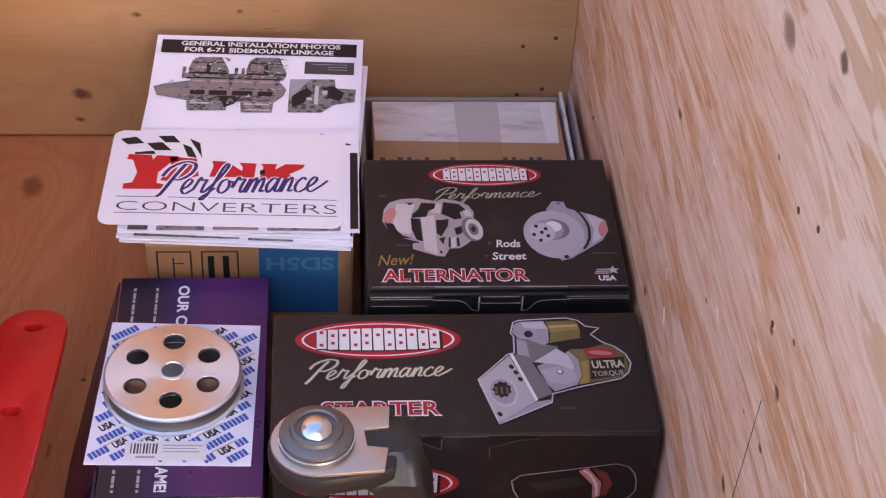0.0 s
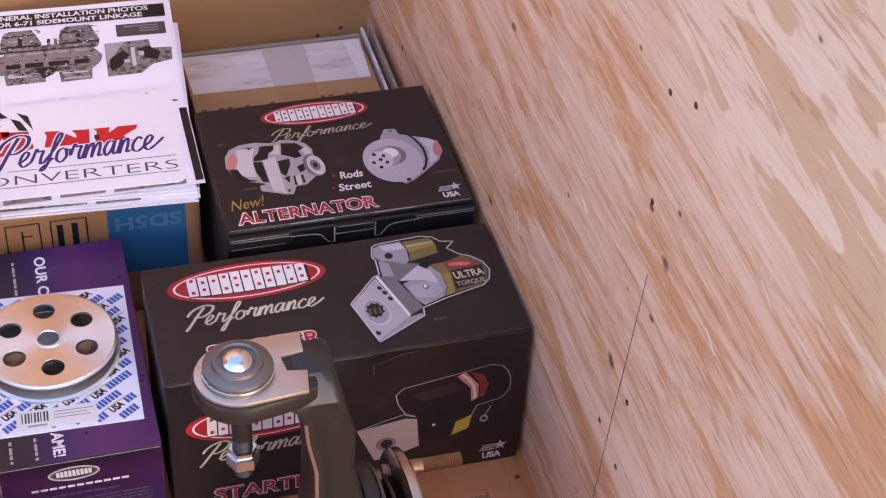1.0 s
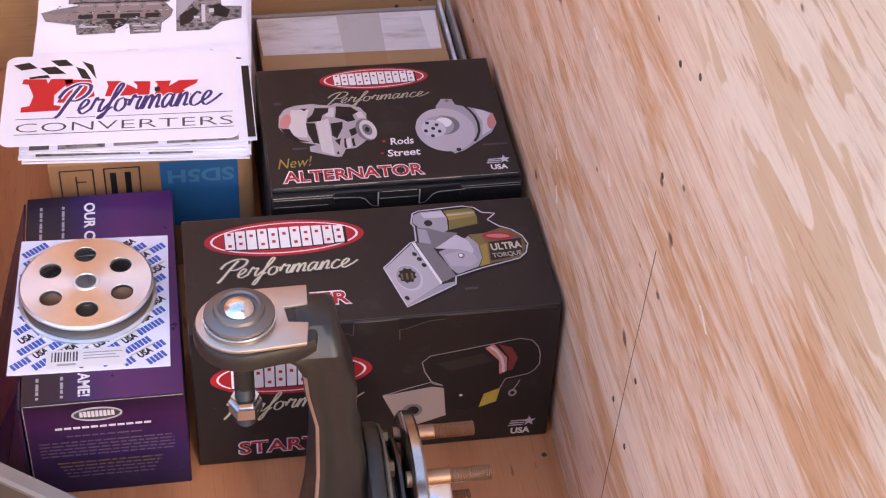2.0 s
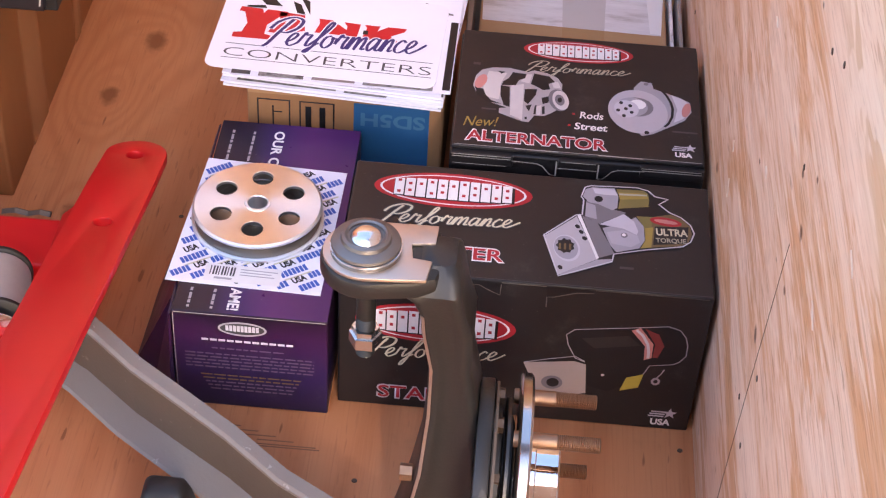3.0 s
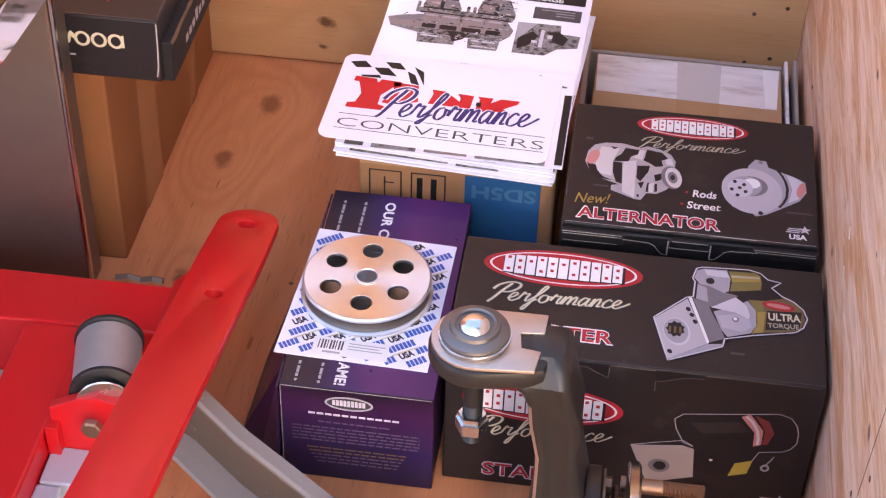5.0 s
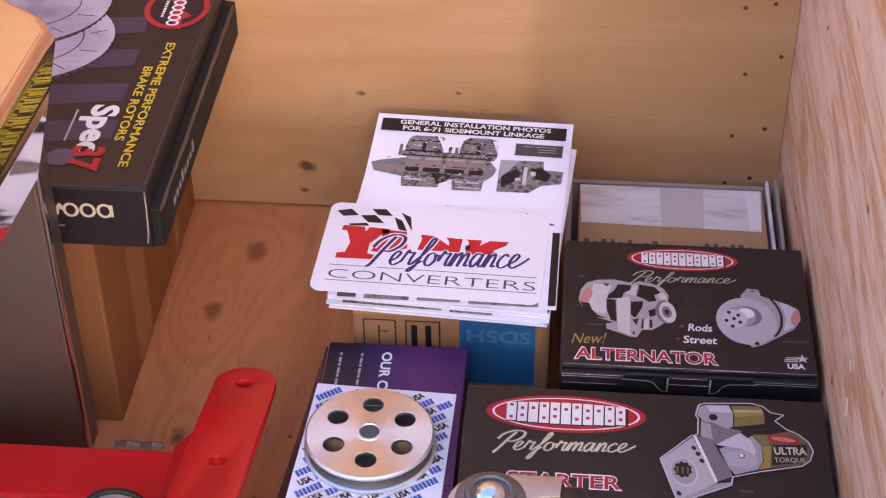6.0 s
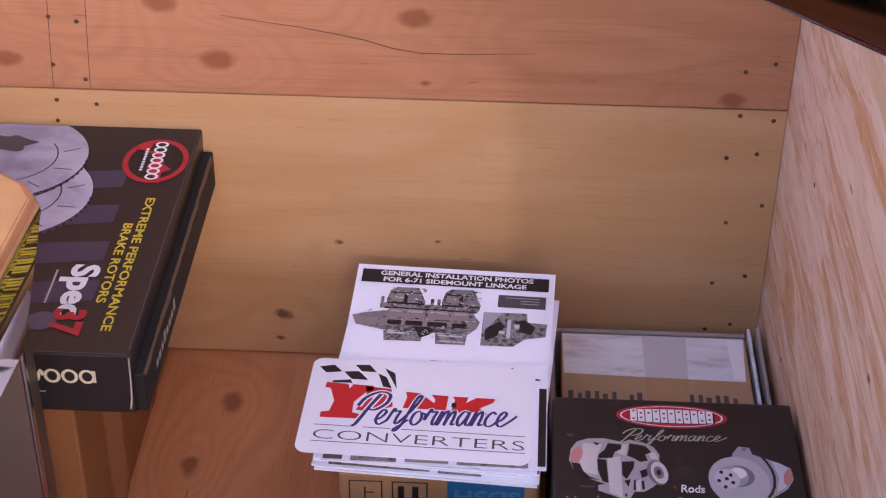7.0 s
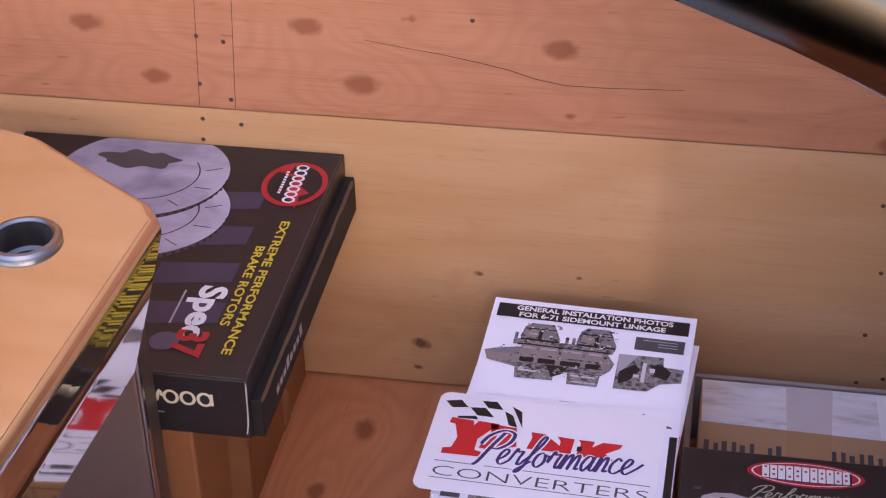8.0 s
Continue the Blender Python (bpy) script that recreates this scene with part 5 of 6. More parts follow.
part("side_flap", swept([[(PX0 - 0.001, y, h), (PX0 - 0.003, y, h), (foot - 0.002, y - 0.001, 0.0006), (foot + 0.002, y, 0.0006)] for y, h, foot in
                         ((PY0 + 0.001, PH - 0.006, PX0 - 0.004), (-0.622, PH - 0.004, -0.494), (-0.600, PH - 0.003, -0.5165), (-0.50, PH - 0.003, -0.514), (PY1 - 0.004, PH - 0.003, -0.504))]), PURPLE, purple, "dark purple flap hanging open")

pcard = thing("backing_card", (-0.413, -0.525, PH), "white card printed with repeated blue and black words", "card")
CT = Matrix.Translation((-0.482, -0.609, PH + 0.0012)) @ Matrix.Rotation(-0.03, 4, "Z")
part("leaf", plate([(0, 0), (0.1385, 0), (0.1375, 0.170), (0.0035, 0.172)], (), 0.0009, CT), PAPER, pcard)
f = Face(pcard, (0, 0, 0), (1, 0, 0), (0, 1, 0))
f.m, f.top = CT, 0.0003


def card_print(f):
    """Slanted rows: blue bars for the brand word, then the word USA."""
    s = 0.62
    c, d = math.cos(s), math.sin(s)
    for row in range(-12, 18):
        for col in range(-4, 9):
            u = col * 0.0465 + (row % 2) * 0.022
            v = row * 0.0115
            for du, w, txt in ((0.0, 0.026, False), (0.030, 0.0135, True)):
                a, b = (u + du) * c - v * d, (u + du) * d + v * c
                def inside(x, y):
                    return 0.001 < x < 0.1365 and 0.0015 < y < 0.169 and x > 0.0035 * y / 0.17 + 0.001
                if txt and not all(inside(a + e * c - q * d, b + e * d + q * c) for e in (0, w) for q in (0, 0.0072)):
                    continue
                if txt:
                    f.words("USA", a, b, w, 0.0080, DARK_INK, 0, turn=s, bold=0.05)
                else:
                    bm = bmesh.new()
                    for i in range(7):
                        q = [(a + (i * w / 7 + e) * c - h * d, b + (i * w / 7 + e) * d + h * c) for e, h in ((0, 0), (w / 7 * 0.80, 0), (w / 7 * 0.80, 0.0080), (0, 0.0080))]
                        if all(inside(x, y) for x, y in q):
                            bm.faces.new([bm.verts.new((x, y, 0)) for x, y in q])
                    if not bm.faces:
                        bm.free()
                        continue
                    bmesh.ops.transform(bm, matrix=f.at(0), verts=bm.verts[:])
                    tagged(part("brand_bar", bm, BLUE_INK, f.parent), kind="stuff")
                    q = [(a + e * c - h * d, b + e * d + h * c) for e, h in ((0, -0.0042), (w, -0.0042), (w, -0.0024), (0, -0.0024))]
                    if all(inside(x, y) for x, y in q):
                        f.shape("rule", q, CREAM_INK, 0)


card_print(f)
f.shape("price_label", [(0.033, 0.004), (0.101, 0.005), (0.100, 0.027), (0.032, 0.026)], WHITE_INK, 2)
f.bars("barcode", [(0.037 + 0.0026 * i, 0.037 + 0.0026 * i + (0.0016 if i % 3 else 0.0010), 0.012, 0.0235) for i in range(9)], CHAR_INK, 3)
f.bars("label_print", [(0.064, 0.097, 0.021, 0.0222), (0.064, 0.092, 0.0175, 0.0187), (0.064, 0.095, 0.014, 0.0152), (0.042, 0.058, 0.007, 0.0095)], GREY_INK, 3)

pulley = thing("pulley", (-0.413, -0.519, PH + 0.0015), "polished aluminium belt pulley with six round holes", "pulley")
PM = Matrix.Translation((0, 0, 0.0001))
PR, PT = 0.0590, 0.0190


def turned(name, bm, material):
    """A turned part of the pulley about its own axis."""
    ob = new(name, mesh_of(name, bm, material, True, 12 if name == "face_plate" else 40))
    ob.parent = pulley
    return ob


turned("face_plate", plate(ring(PR - 0.0012, 72), [ring(0.0096, 32, 0.0358 * math.cos(a), 0.0358 * math.sin(a)) for a in [0.54 + i * 1.0472 for i in range(6)]] + [ring(0.0090, 28)], 0.0035, PM @ Matrix.Translation((0, 0, PT)), 0.0005), PULLEY)
turned("groove", lathe([(PR - 0.004, PT - 0.0036), (PR - 0.001, PT - 0.0042), (PR - 0.0105, PT - 0.0088), (PR - 0.0105, PT - 0.0110), (PR - 0.001, PT - 0.0160), (PR - 0.010, PT - 0.0180), (PR - 0.014, PT - 0.010)], 72, PM, True), GROOVE_SHADE)
turned("upper_lip", lathe([(PR - 0.003, PT - 0.0034), (PR - 0.0012, PT - 0.0006), (PR + 0.0003, PT - 0.0018), (PR + 0.0003, PT - 0.0036), (PR - 0.002, PT - 0.0044)], 72, PM, True), PULLEY)
turned("lower_lip", lathe([(PR - 0.010, PT - 0.0178), (PR - 0.0005, PT - 0.0156), (PR + 0.0018, PT - 0.0168), (PR + 0.0018, PT - 0.0205), (PR - 0.001, PT - 0.0214), (PR - 0.010, PT - 0.0205)], 72, PM, True), PULLEY)
# dark floor added under the holes so that they look shaded
turned("shade_cup", lathe([(0.0455, PT - 0.0036), (0.0470, PT - 0.0036), (0.0460, 0.0010), (0.0004, 0.0012), (0.0004, 0.0004), (0.0450, 0.0002)], 60, PM, True), GROOVE_SHADE)
turned("hub", lathe([(0.0090, PT + 0.0002), (0.0098, PT + 0.0011), (0.0116, PT + 0.0008), (0.0120, PT), (0.0120, 0.0005), (0.0090, 0.0005)], 36, PM, True), PULLEY)

# ---------- steering knuckle with hub, standing on the floor ----------
knuckle = thing("steering_knuckle", (-0.235, -0.79, 0), "dark forged steering knuckle with ball joint and wheel hub, standing upright", "car part")
ARM = [  # z, x left, x right, y front, y back
    (0.0, -0.262, -0.178, -0.822, -0.758), (0.03, -0.262, -0.180, -0.825, -0.755), (0.08, -0.250, -0.188, -0.822, -0.752), (0.13, -0.242, -0.192, -0.818, -0.752), (0.19, -0.238, -0.197, -0.812, -0.754), (0.24, -0.238, -0.206, -0.810, -0.757),
    (0.275, -0.2445, -0.206, -0.811, -0.757), (0.297, -0.2465, -0.213, -0.813, -0.757), (0.311, -0.252, -0.2155, -0.815, -0.757), (0.320, -0.262, -0.217, -0.816, -0.757), (0.330, -0.255, -0.219, -0.808, -0.760), (0.337, -0.246, -0.223, -0.800, -0.768)]


def rounded(x0, x1, y0, y1, z, r, n=3):
    return [(cx + r * math.cos(a), cy + r * math.sin(a), z) for cx, cy, s in ((x1 - r, y1 - r, 0), (x0 + r, y1 - r, 1), (x0 + r, y0 + r, 2), (x1 - r, y0 + r, 3)) for a in [1.5708 * (s + i / n) for i in range(n + 1)]]


def hollow(x0, x1, y0, y1, z, depth):
    """A rounded section whose front is sunk between two rims."""
    loop = rounded(x0, x1, y0, y1, z, 0.006)
    return loop[:12] + [(x0 + 0.009, y0, z), (x0 + 0.0125, y0 + depth, z), (x1 - 0.0125, y0 + depth, z), (x1 - 0.009, y0, z)] + loop[12:]


part("forged_arm", swept([hollow(a, b, c, d, z, 0.0025 if 0.02 < z < 0.30 else 0.0005) for z, a, b, c, d in ARM]), OLIVE, knuckle, smooth=True)
# highlight of the left rim, put in as a pale metal strip
part("rim_highlight", swept([[(a + 0.0008, c + 0.0030, z), (a + 0.0012, c + 0.0010, z), (a + 0.0034, c + 0.0004, z), (a + 0.004, c + 0.003, z)] for z, a, b, c, d in ARM[1:8]]), metal_mat("rim_highlight_metal", (0.66, 0.65, 0.62), 0.4, 0.1), knuckle, "pale strip standing for the highlight along the rim", True)
BX, BY = -0.287, -0.790
eye_loop = [(BX + 0.034 * math.cos(a), BY + 0.034 * math.sin(a)) for a in [1.45 + i * (3.38 / 16) for i in range(17)]]
part("ball_joint_eye", plate(eye_loop + [(-0.250, -0.818), (-0.236, -0.812), (-0.230, -0.79), (-0.236, -0.758), (-0.250, -0.755)], (), 0.0165, Matrix.Translation((0, 0, 0.3355)), 0.004), OLIVE, knuckle, smooth=True)
tines = [(BX + 0.032 * math.cos(a), BY + 0.031 * math.sin(a)) for a in [1.5 + i * (3.3 / 16) for i in range(17)]]
part("machined_face", plate(tines + [(-0.243, -0.8175), (-0.240, -0.797), (-0.254, -0.795), (-0.256, -0.780), (-0.239, -0.778), (-0.238, -0.7585)], (), 0.003, Matrix.Translation((0, 0, 0.3385)), 0.0006), MACHINED, knuckle, "bare machined steel pad", True)
BM = Matrix.Translation((BX - 0.001, BY, 0.3385)) @ Matrix.Diagonal((0.90, 0.90, 0.66, 1))
joint = part("ball_joint", lathe([(0, 0.0), (0.0285, 0.0), (0.0285, 0.004), (0.0262, 0.0055), (0.0262, 0.0085), (0.0280, 0.0095), (0.0275, 0.0125), (0.0225, 0.0160), (0.0205, 0.0165), (0.0195, 0.0205), (0.0170, 0.0220), (0.0150, 0.0205), (0.0150, 0.0185), (0, 0.0185)], 48, BM), metal_mat("dark_ball_housing", (0.25, 0.235, 0.225), 0.55, 0.1), knuckle, smooth=True)
part("washer", lathe([(0.0265, 0.0050), (0.0288, 0.0055), (0.0288, 0.0080), (0.0265, 0.0085)], 48, BM, True), ZINC, joint, "bluish zinc ring", True)
part("cap", lathe([(0.0128, 0.0188), (0.0100, 0.0235), (0.0060, 0.0262), (0, 0.0270)], 40, BM), metal_mat("domed_cap", (0.86, 0.86, 0.88), 0.22, 0.05), joint, "shiny domed metal cap", True)
part("stud", bolt_rod((BX, BY, 0.3195), (BX, BY, 0.235), 0.0075, 0.0018, 20, 0.55), BLACK_RUBBER, knuckle, smooth=True)
nut = part("castle_nut", lathe([(0.0078, 0.0), (0.0125, 0.0), (0.0125, 0.010), (0.0105, 0.0105), (0.0105, 0.0155), (0.0078, 0.0155)], 6, Matrix.Translation((BX, BY, 0.246)), True), ZINC, knuckle, "shiny castle nut")
HC = Vector((0, -0.808, 0.124))


def hub_m(x):
    return Matrix.Translation((x, HC.y, HC.z)) @ Matrix.Rotation(math.pi / 2, 4, "Y")


part("caliper_bracket", plate([(0.075 * math.cos(a) * (1 + 0.06 * math.sin(3 * a)), 0.078 * math.sin(a)) for a in [6.28318 * i / 40 for i in range(40)]], [ring(0.03, 24)], 0.012, hub_m(-0.186), 0.0015), OLIVE, knuckle, smooth=True)
part("dust_shield", lathe([(0.03, -0.001), (0.073, -0.001), (0.076, 0.0), (0.076, 0.002), (0.03, 0.002)], 56, hub_m(-0.1845), True), CAST_DARK, knuckle, smooth=True)
part("hub_body", lathe([(0.02, 0.0), (0.058, 0.0), (0.060, 0.002), (0.060, 0.007), (0.050, 0.009), (0.050, 0.016), (0.044, 0.018), (0.02, 0.018)], 48, hub_m(-0.186), True), BLACK_RUBBER, knuckle, smooth=True)
part("seal_ring", lathe([(0.050, 0.0), (0.062, 0.0), (0.064, 0.0015), (0.064, 0.004), (0.050, 0.004)], 56, hub_m(-0.1762), True), metal_mat("dark_seal_steel", (0.10, 0.095, 0.09), 0.4, 0.1), knuckle, smooth=True)
flange = part("wheel_flange", lathe([(0.020, 0.0), (0.082, 0.0), (0.0845, 0.002), (0.0845, 0.0085), (0.0825, 0.0105), (0.020, 0.0105)], 64, hub_m(-0.1665), True), STEEL, knuckle, "polished wheel flange", True)
part("hub_pilot", lathe([(0.018, 0.0), (0.035, 0.0), (0.035, 0.006), (0.0335, 0.007), (0.0335, 0.024), (0.032, 0.0255), (0.027, 0.0255), (0.026, 0.010), (0.018, 0.010)], 48, hub_m(-0.157), True), CHROME, flange, smooth=True)
for i in range(5):
    a = radians(-20 + 72 * i)
    y, z = HC.y + 0.0668 * (math.cos(a) * 0.62 - math.sin(a) * 0.78), HC.z + 0.0668 * (math.cos(a) * 0.78 + math.sin(a) * 0.62)
    part("wheel_stud", bolt_rod((-0.170, y, z), (-0.104, y, z), 0.0063, 0.0016, 18, 0.5), BRASS, flange, "yellow zinc-plated wheel stud", True)
for y, z in ((-0.775, 0.183), (-0.845, 0.165), (-0.812, 0.19)):
    part("bolt", lathe([(0, 0), (0.0065, 0), (0.0065, 0.008), (0, 0.008)], 6, Matrix.Translation((-0.186, y, z)) @ Matrix.Rotation(math.pi / 2, 4, "Y")), NAIL, knuckle)
part("bolt", lathe([(0, 0), (0.0072, 0), (0.0072, 0.010), (0, 0.010)], 6, Matrix.Translation((-0.246, -0.80, 0.112)) @ Matrix.Rotation(-math.pi / 2, 4, "Y")), BRASS, knuckle)

# ---------- grey steel control arm on the floor ----------
arm = thing("control_arm", (-0.42, -0.75, 0), "grey stamped steel control arm lying on the floor", "car part")
RUN = [(-0.572, -0.652, 0.124), (-0.538, -0.672, 0.120), (-0.491, -0.700, 0.100), (-0.440, -0.728, 0.088), (-0.403, -0.749, 0.080), (-0.355, -0.780, 0.066), (-0.315, -0.800, 0.060), (-0.245, -0.842, 0.052)]


def sections(run, shape):
    out = []
    for i, p in enumerate(run):
        d = Vector(run[min(i + 1, len(run) - 1)]) - Vector(run[max(i - 1, 0)])
        side = Vector((d.y, -d.x, 0)).normalized()
        out.append([tuple(Vector(p) + side * s + Vector((0, 0, h))) for s, h in shape(i / (len(run) - 1))])
    return out


part("web", swept(sections(RUN, lambda f: [(0.0, 0.0), (0.004, 0.0), (0.004, -0.062 + 0.012 * f), (0.0, -0.062 + 0.012 * f)])), CAST_DARK, arm, smooth=False)
part("top_flange", swept(sections(RUN, lambda f: [(-0.0095, 0.0005), (-0.0085, 0.0035), (0.0035, 0.004), (0.006, 0.001), (0.0055, -0.003), (-0.009, -0.002)])), CAST, arm, "pale worn top flange", True)
part("lower_flange", swept(sections(RUN, lambda f: [(0.003, -0.058 + 0.012 * f), (0.026 + 0.008 * f, -0.061 + 0.012 * f), (0.028 + 0.008 * f, -0.064 + 0.012 * f), (0.026 + 0.008 * f, -0.067 + 0.012 * f), (0.003, -0.064 + 0.012 * f)])), CAST, arm, "pale worn lower flange", True)
part("bump_stop", swept([rounded(-0.468 - e, -0.428 + e, -0.815 - e, -0.785 + e, z, 0.006) for z, e in ((0.0, 0.004), (0.03, 0.004), (0.055, 0.0), (0.066, -0.003), (0.070, -0.008))]), BLACK_RUBBER, arm, "black rubber bump stop", True)
part("foot", box(-0.30, -0.255, -0.85, -0.81, 0.0004, 0.012, 0.003), CAST, arm)

# ---------- red painted link frame ----------
redf = thing("red_link_frame", (-0.70, -0.65, 0), "bright red painted steel frame with bushing and drilled bar", "car part")
part("cross_beam", box(-1.02, -0.600, -0.566, -0.500, 0.0004, 0.080, 0.003), RED_PAINT, redf)
part("side_beam", box(-0.728, -0.668, -1.06, -0.5665, 0.0004, 0.0795, 0.003), RED_PAINT, redf)
part("side_beam", box(-1.02, -0.965, -1.06, -0.5665, 0.0004, 0.0795, 0.003), RED_PAINT, redf)
# tapering horn that carries the cross beam up to the bar
part("gusset", swept([[(-0.605 + 0.018 * i, -0.566 + 0.006 * i, 0.0), (-0.605 + 0.018 * i, -0.493 + 0.012 * i, 0.0), (-0.605 + 0.018 * i, -0.493 + 0.012 * i, 0.080 + 0.010 * i), (-0.605 + 0.018 * i, -0.566 + 0.006 * i, 0.080 + 0.014 * i)] for i in range(3)]), RED_PAINT, redf)


def bar_outline():
    """Flat bar, 58 mm wide, with a round, slightly flared end."""
    n, w = 14, 0.0295
    end = [(w * math.cos(a), 0.004 + w * 1.02 * math.sin(a)) for a in [3.1416 * i / n for i in range(n + 1)]]
    return [(0.030, -0.70)] + [(0.0295, -0.30), (0.0305, -0.06)] + end + [(-0.0305, -0.06), (-0.0295, -0.30), (-0.030, -0.70)]


BAR = Matrix.Translation((-0.543, -0.444, 0.120)) @ Matrix.Rotation(0.012, 4, "Z") @ Matrix.Rotation(-0.262, 4, "X")
bar = part("drilled_bar", plate(bar_outline(), [ring(0.0085, 24, 0.0, 0.0), ring(0.0085, 24, 0.002, -0.1455), ring(0.0085, 24, 0.004, -0.527)], 0.010, BAR, 0.0012), RED_PAINT, redf, smooth=True)
part("web_plate", plate([(-0.02, -0.02), (0.024, -0.035), (0.026, -0.10), (0.012, -0.14), (-0.02, -0.14)], (), 0.010, BAR @ Matrix.Translation((0, 0, -0.0102)), 0.002), RED_PAINT, redf)
part("foot_plate", box(-0.572, -0.502, -1.075, -1.05, 0.0004, 0.268, 0.003), RED_PAINT, redf)
part("recess_wall", box(-0.667, -0.6555, -0.70, -0.5665, 0.0004, 0.085, 0.001), RED_PAINT, redf)
B0, B1 = Vector((-0.634, -0.604, 0.104)), Vector((-0.618, -0.672, 0.106))
bush = part("bushing", lathe([(0.006, 0), (0.028, 0), (0.0295, 0.0015), (0.0295, 0.0585), (0.028, 0.060), (0.006, 0.060)], 44, along(B0 + (B1 - B0) * 0.08, B1), True), GREY_ALU, redf, "grey aluminium bushing sleeve", True)
for f0, f1, rr in ((-0.02, 0.075, 0.0312), (0.935, 1.05, 0.0312)):
    part("rubber_ring", lathe([(0.006, 0), (rr - 0.002, 0), (rr, 0.0015), (rr, 0.005), (rr - 0.002, 0.0065), (0.006, 0.0065)], 44, along(B0 + (B1 - B0) * f0, B0 + (B1 - B0) * (f0 + 0.4)), True), BLACK_RUBBER, bush, "black rubber ring", True)
for f0 in (-0.07, 1.13):
    part("washer", lathe([(0.006, 0), (0.0235, 0), (0.0245, 0.001), (0.0235, 0.002), (0.006, 0.002)], 40, along(B0 + (B1 - B0) * f0, B0 + (B1 - B0) * (f0 + 0.4)), True), ZINC, bush, smooth=True)
part("fork_ear", plate([(-0.040, -0.085), (0.034, -0.085), (0.034, 0.010), (0.024, 0.024), (0.006, 0.030), (-0.014, 0.026), (-0.040, 0.012)], (), 0.010, Matrix.Translation((-0.624, -0.690, 0.088)) @ Matrix.Rotation(math.pi / 2, 4, "X"), 0.001), RED_PAINT, redf)
part("bolt", lathe([(0, 0.007), (0.0085, 0.007), (0.0100, 0.0055), (0.0100, 0), (0, 0)], 6, Matrix.Translation((-0.622, -0.6995, 0.094)) @ Matrix.Rotation(math.pi / 2, 4, "X")), BRASS, redf, "zinc bolt head")
part("spring_clip", swept([[(x, y, z) for y, z in ((-0.488, 0.070 + h), (-0.492, 0.073 + h), (-0.488, 0.076 + h), (-0.484, 0.073 + h))] for x, h in ((-0.665, 0.0), (-0.652, 0.003), (-0.640, 0.0), (-0.628, 0.003), (-0.618, 0.001))]), NAIL, redf)

# white stick, green strip and pale board on the floor inside the frame
stick = thing("white_stick", (-0.65, -0.8, 0), "white painted wooden stick with cut ends, lying beside red steel", "wood")
part("length", box(-0.668, -0.645, -1.02, -0.733, 0.0004, 0.050, 0.0025), WHITE_WOOD, stick)
part("length", box(-0.666, -0.632, -0.7325, -0.690, 0.0004, 0.052, 0.002), WHITE_WOOD, stick)
part("length", box(-0.652, -0.631, -0.6895, -0.655, 0.0004, 0.049, 0.002), WHITE_WOOD, stick)
strip = thing("green_strip", (-0.62, -0.8, 0), "narrow green painted strip lying on the plywood floor", "strip")
part("length", box(-0.644, -0.626, -1.02, -0.735, 0.0004, 0.022, 0.002), GREEN, strip)
pboard = thing("pale_board", (-0.85, -0.8, 0), "pale grey-green board lying on the floor", "board")
part("length", box(-0.962, -0.742, -1.05, -0.568, 0.0004, 0.012, 0.002), PALE_BOARD, pboard)
part("edge_strip", box(-0.7415, -0.7295, -1.05, -0.568, 0.0004, 0.018, 0.002), WHITE_WOOD, pboard)

# ---------- cardboard carton and the brake rotor box on it ----------
TAPE_BROWN = print_mat("brown_packing_tape", (0.31, 0.15, 0.065), 0.2, 0.15, 0.5)
big = thing("large_cardboard_box", (-0.89, -0.2, 0), "plain brown cardboard carton closed with glossy tape", "box")
part("body", box(-1.10, -0.690, -0.384, -0.006, 0.0003, 0.2395, 0.003), card_mat("dark_cardboard", (0.31, 0.125, 0.046), (0.21, 0.080, 0.028)), big)
g = Face(big, (-0.690, 0, 0), (0, 1, 0), (0, 0, 1))
g.shape("tape", [(-0.30, 0.001), (-0.24, 0.001), (-0.235, 0.239), (-0.295, 0.239)], TAPE_BROWN, 0)
g.shape("tape", [(-0.11, 0.001), (-0.085, 0.001), (-0.088, 0.239), (-0.112, 0.239)], TAPE_BROWN, 0)

WZ, WT = 0.240, 0.311
rotor = thing("brake_rotor_box", (-0.80, -0.2, WZ), "black printed brake rotor box with loose lid, lying on cardboard", "box")
part("tray", box(-0.993, -0.6175, -0.390, -0.004, WZ + 0.0002, WT - 0.028, 0.0015), BLACK_IN, rotor)
part("lid", box(-0.990, -0.6275, -0.3985, -0.0035, WZ + 0.004, WT, 0.0018), BLACK, rotor)
rnd = random.Random(7)
part("raw_edge", swept([[(-0.6173, y, WT - 0.0305), (-0.6173 + rnd.uniform(0.0004, 0.0022), y, WT - 0.0285), (-0.6190, y, WT - 0.0275 + rnd.uniform(0, 0.0014))] for y in [-0.389 + 0.011 * i for i in range(35)]]), card_mat("torn_board", (0.15, 0.085, 0.05), (0.05, 0.03, 0.02)), rotor, "torn brown board edge")
f = Face(rotor, (0, 0, WT), (1, 0, 0), (0, 1, 0))
PURPLE_GREY = print_mat("purple_grey_ink", (0.10, 0.085, 0.13), 0.35, 0.2)
for i, v in enumerate((-0.135, -0.20, -0.265, -0.33)):
    f.shape("background_print", [(-0.76, v), (-0.69 + 0.004 * i, v + 0.012), (-0.69 + 0.004 * i, v + 0.044), (-0.76, v + 0.036)], print_mat("shadow_print", (0.050, 0.042, 0.075), 0.35), 0)
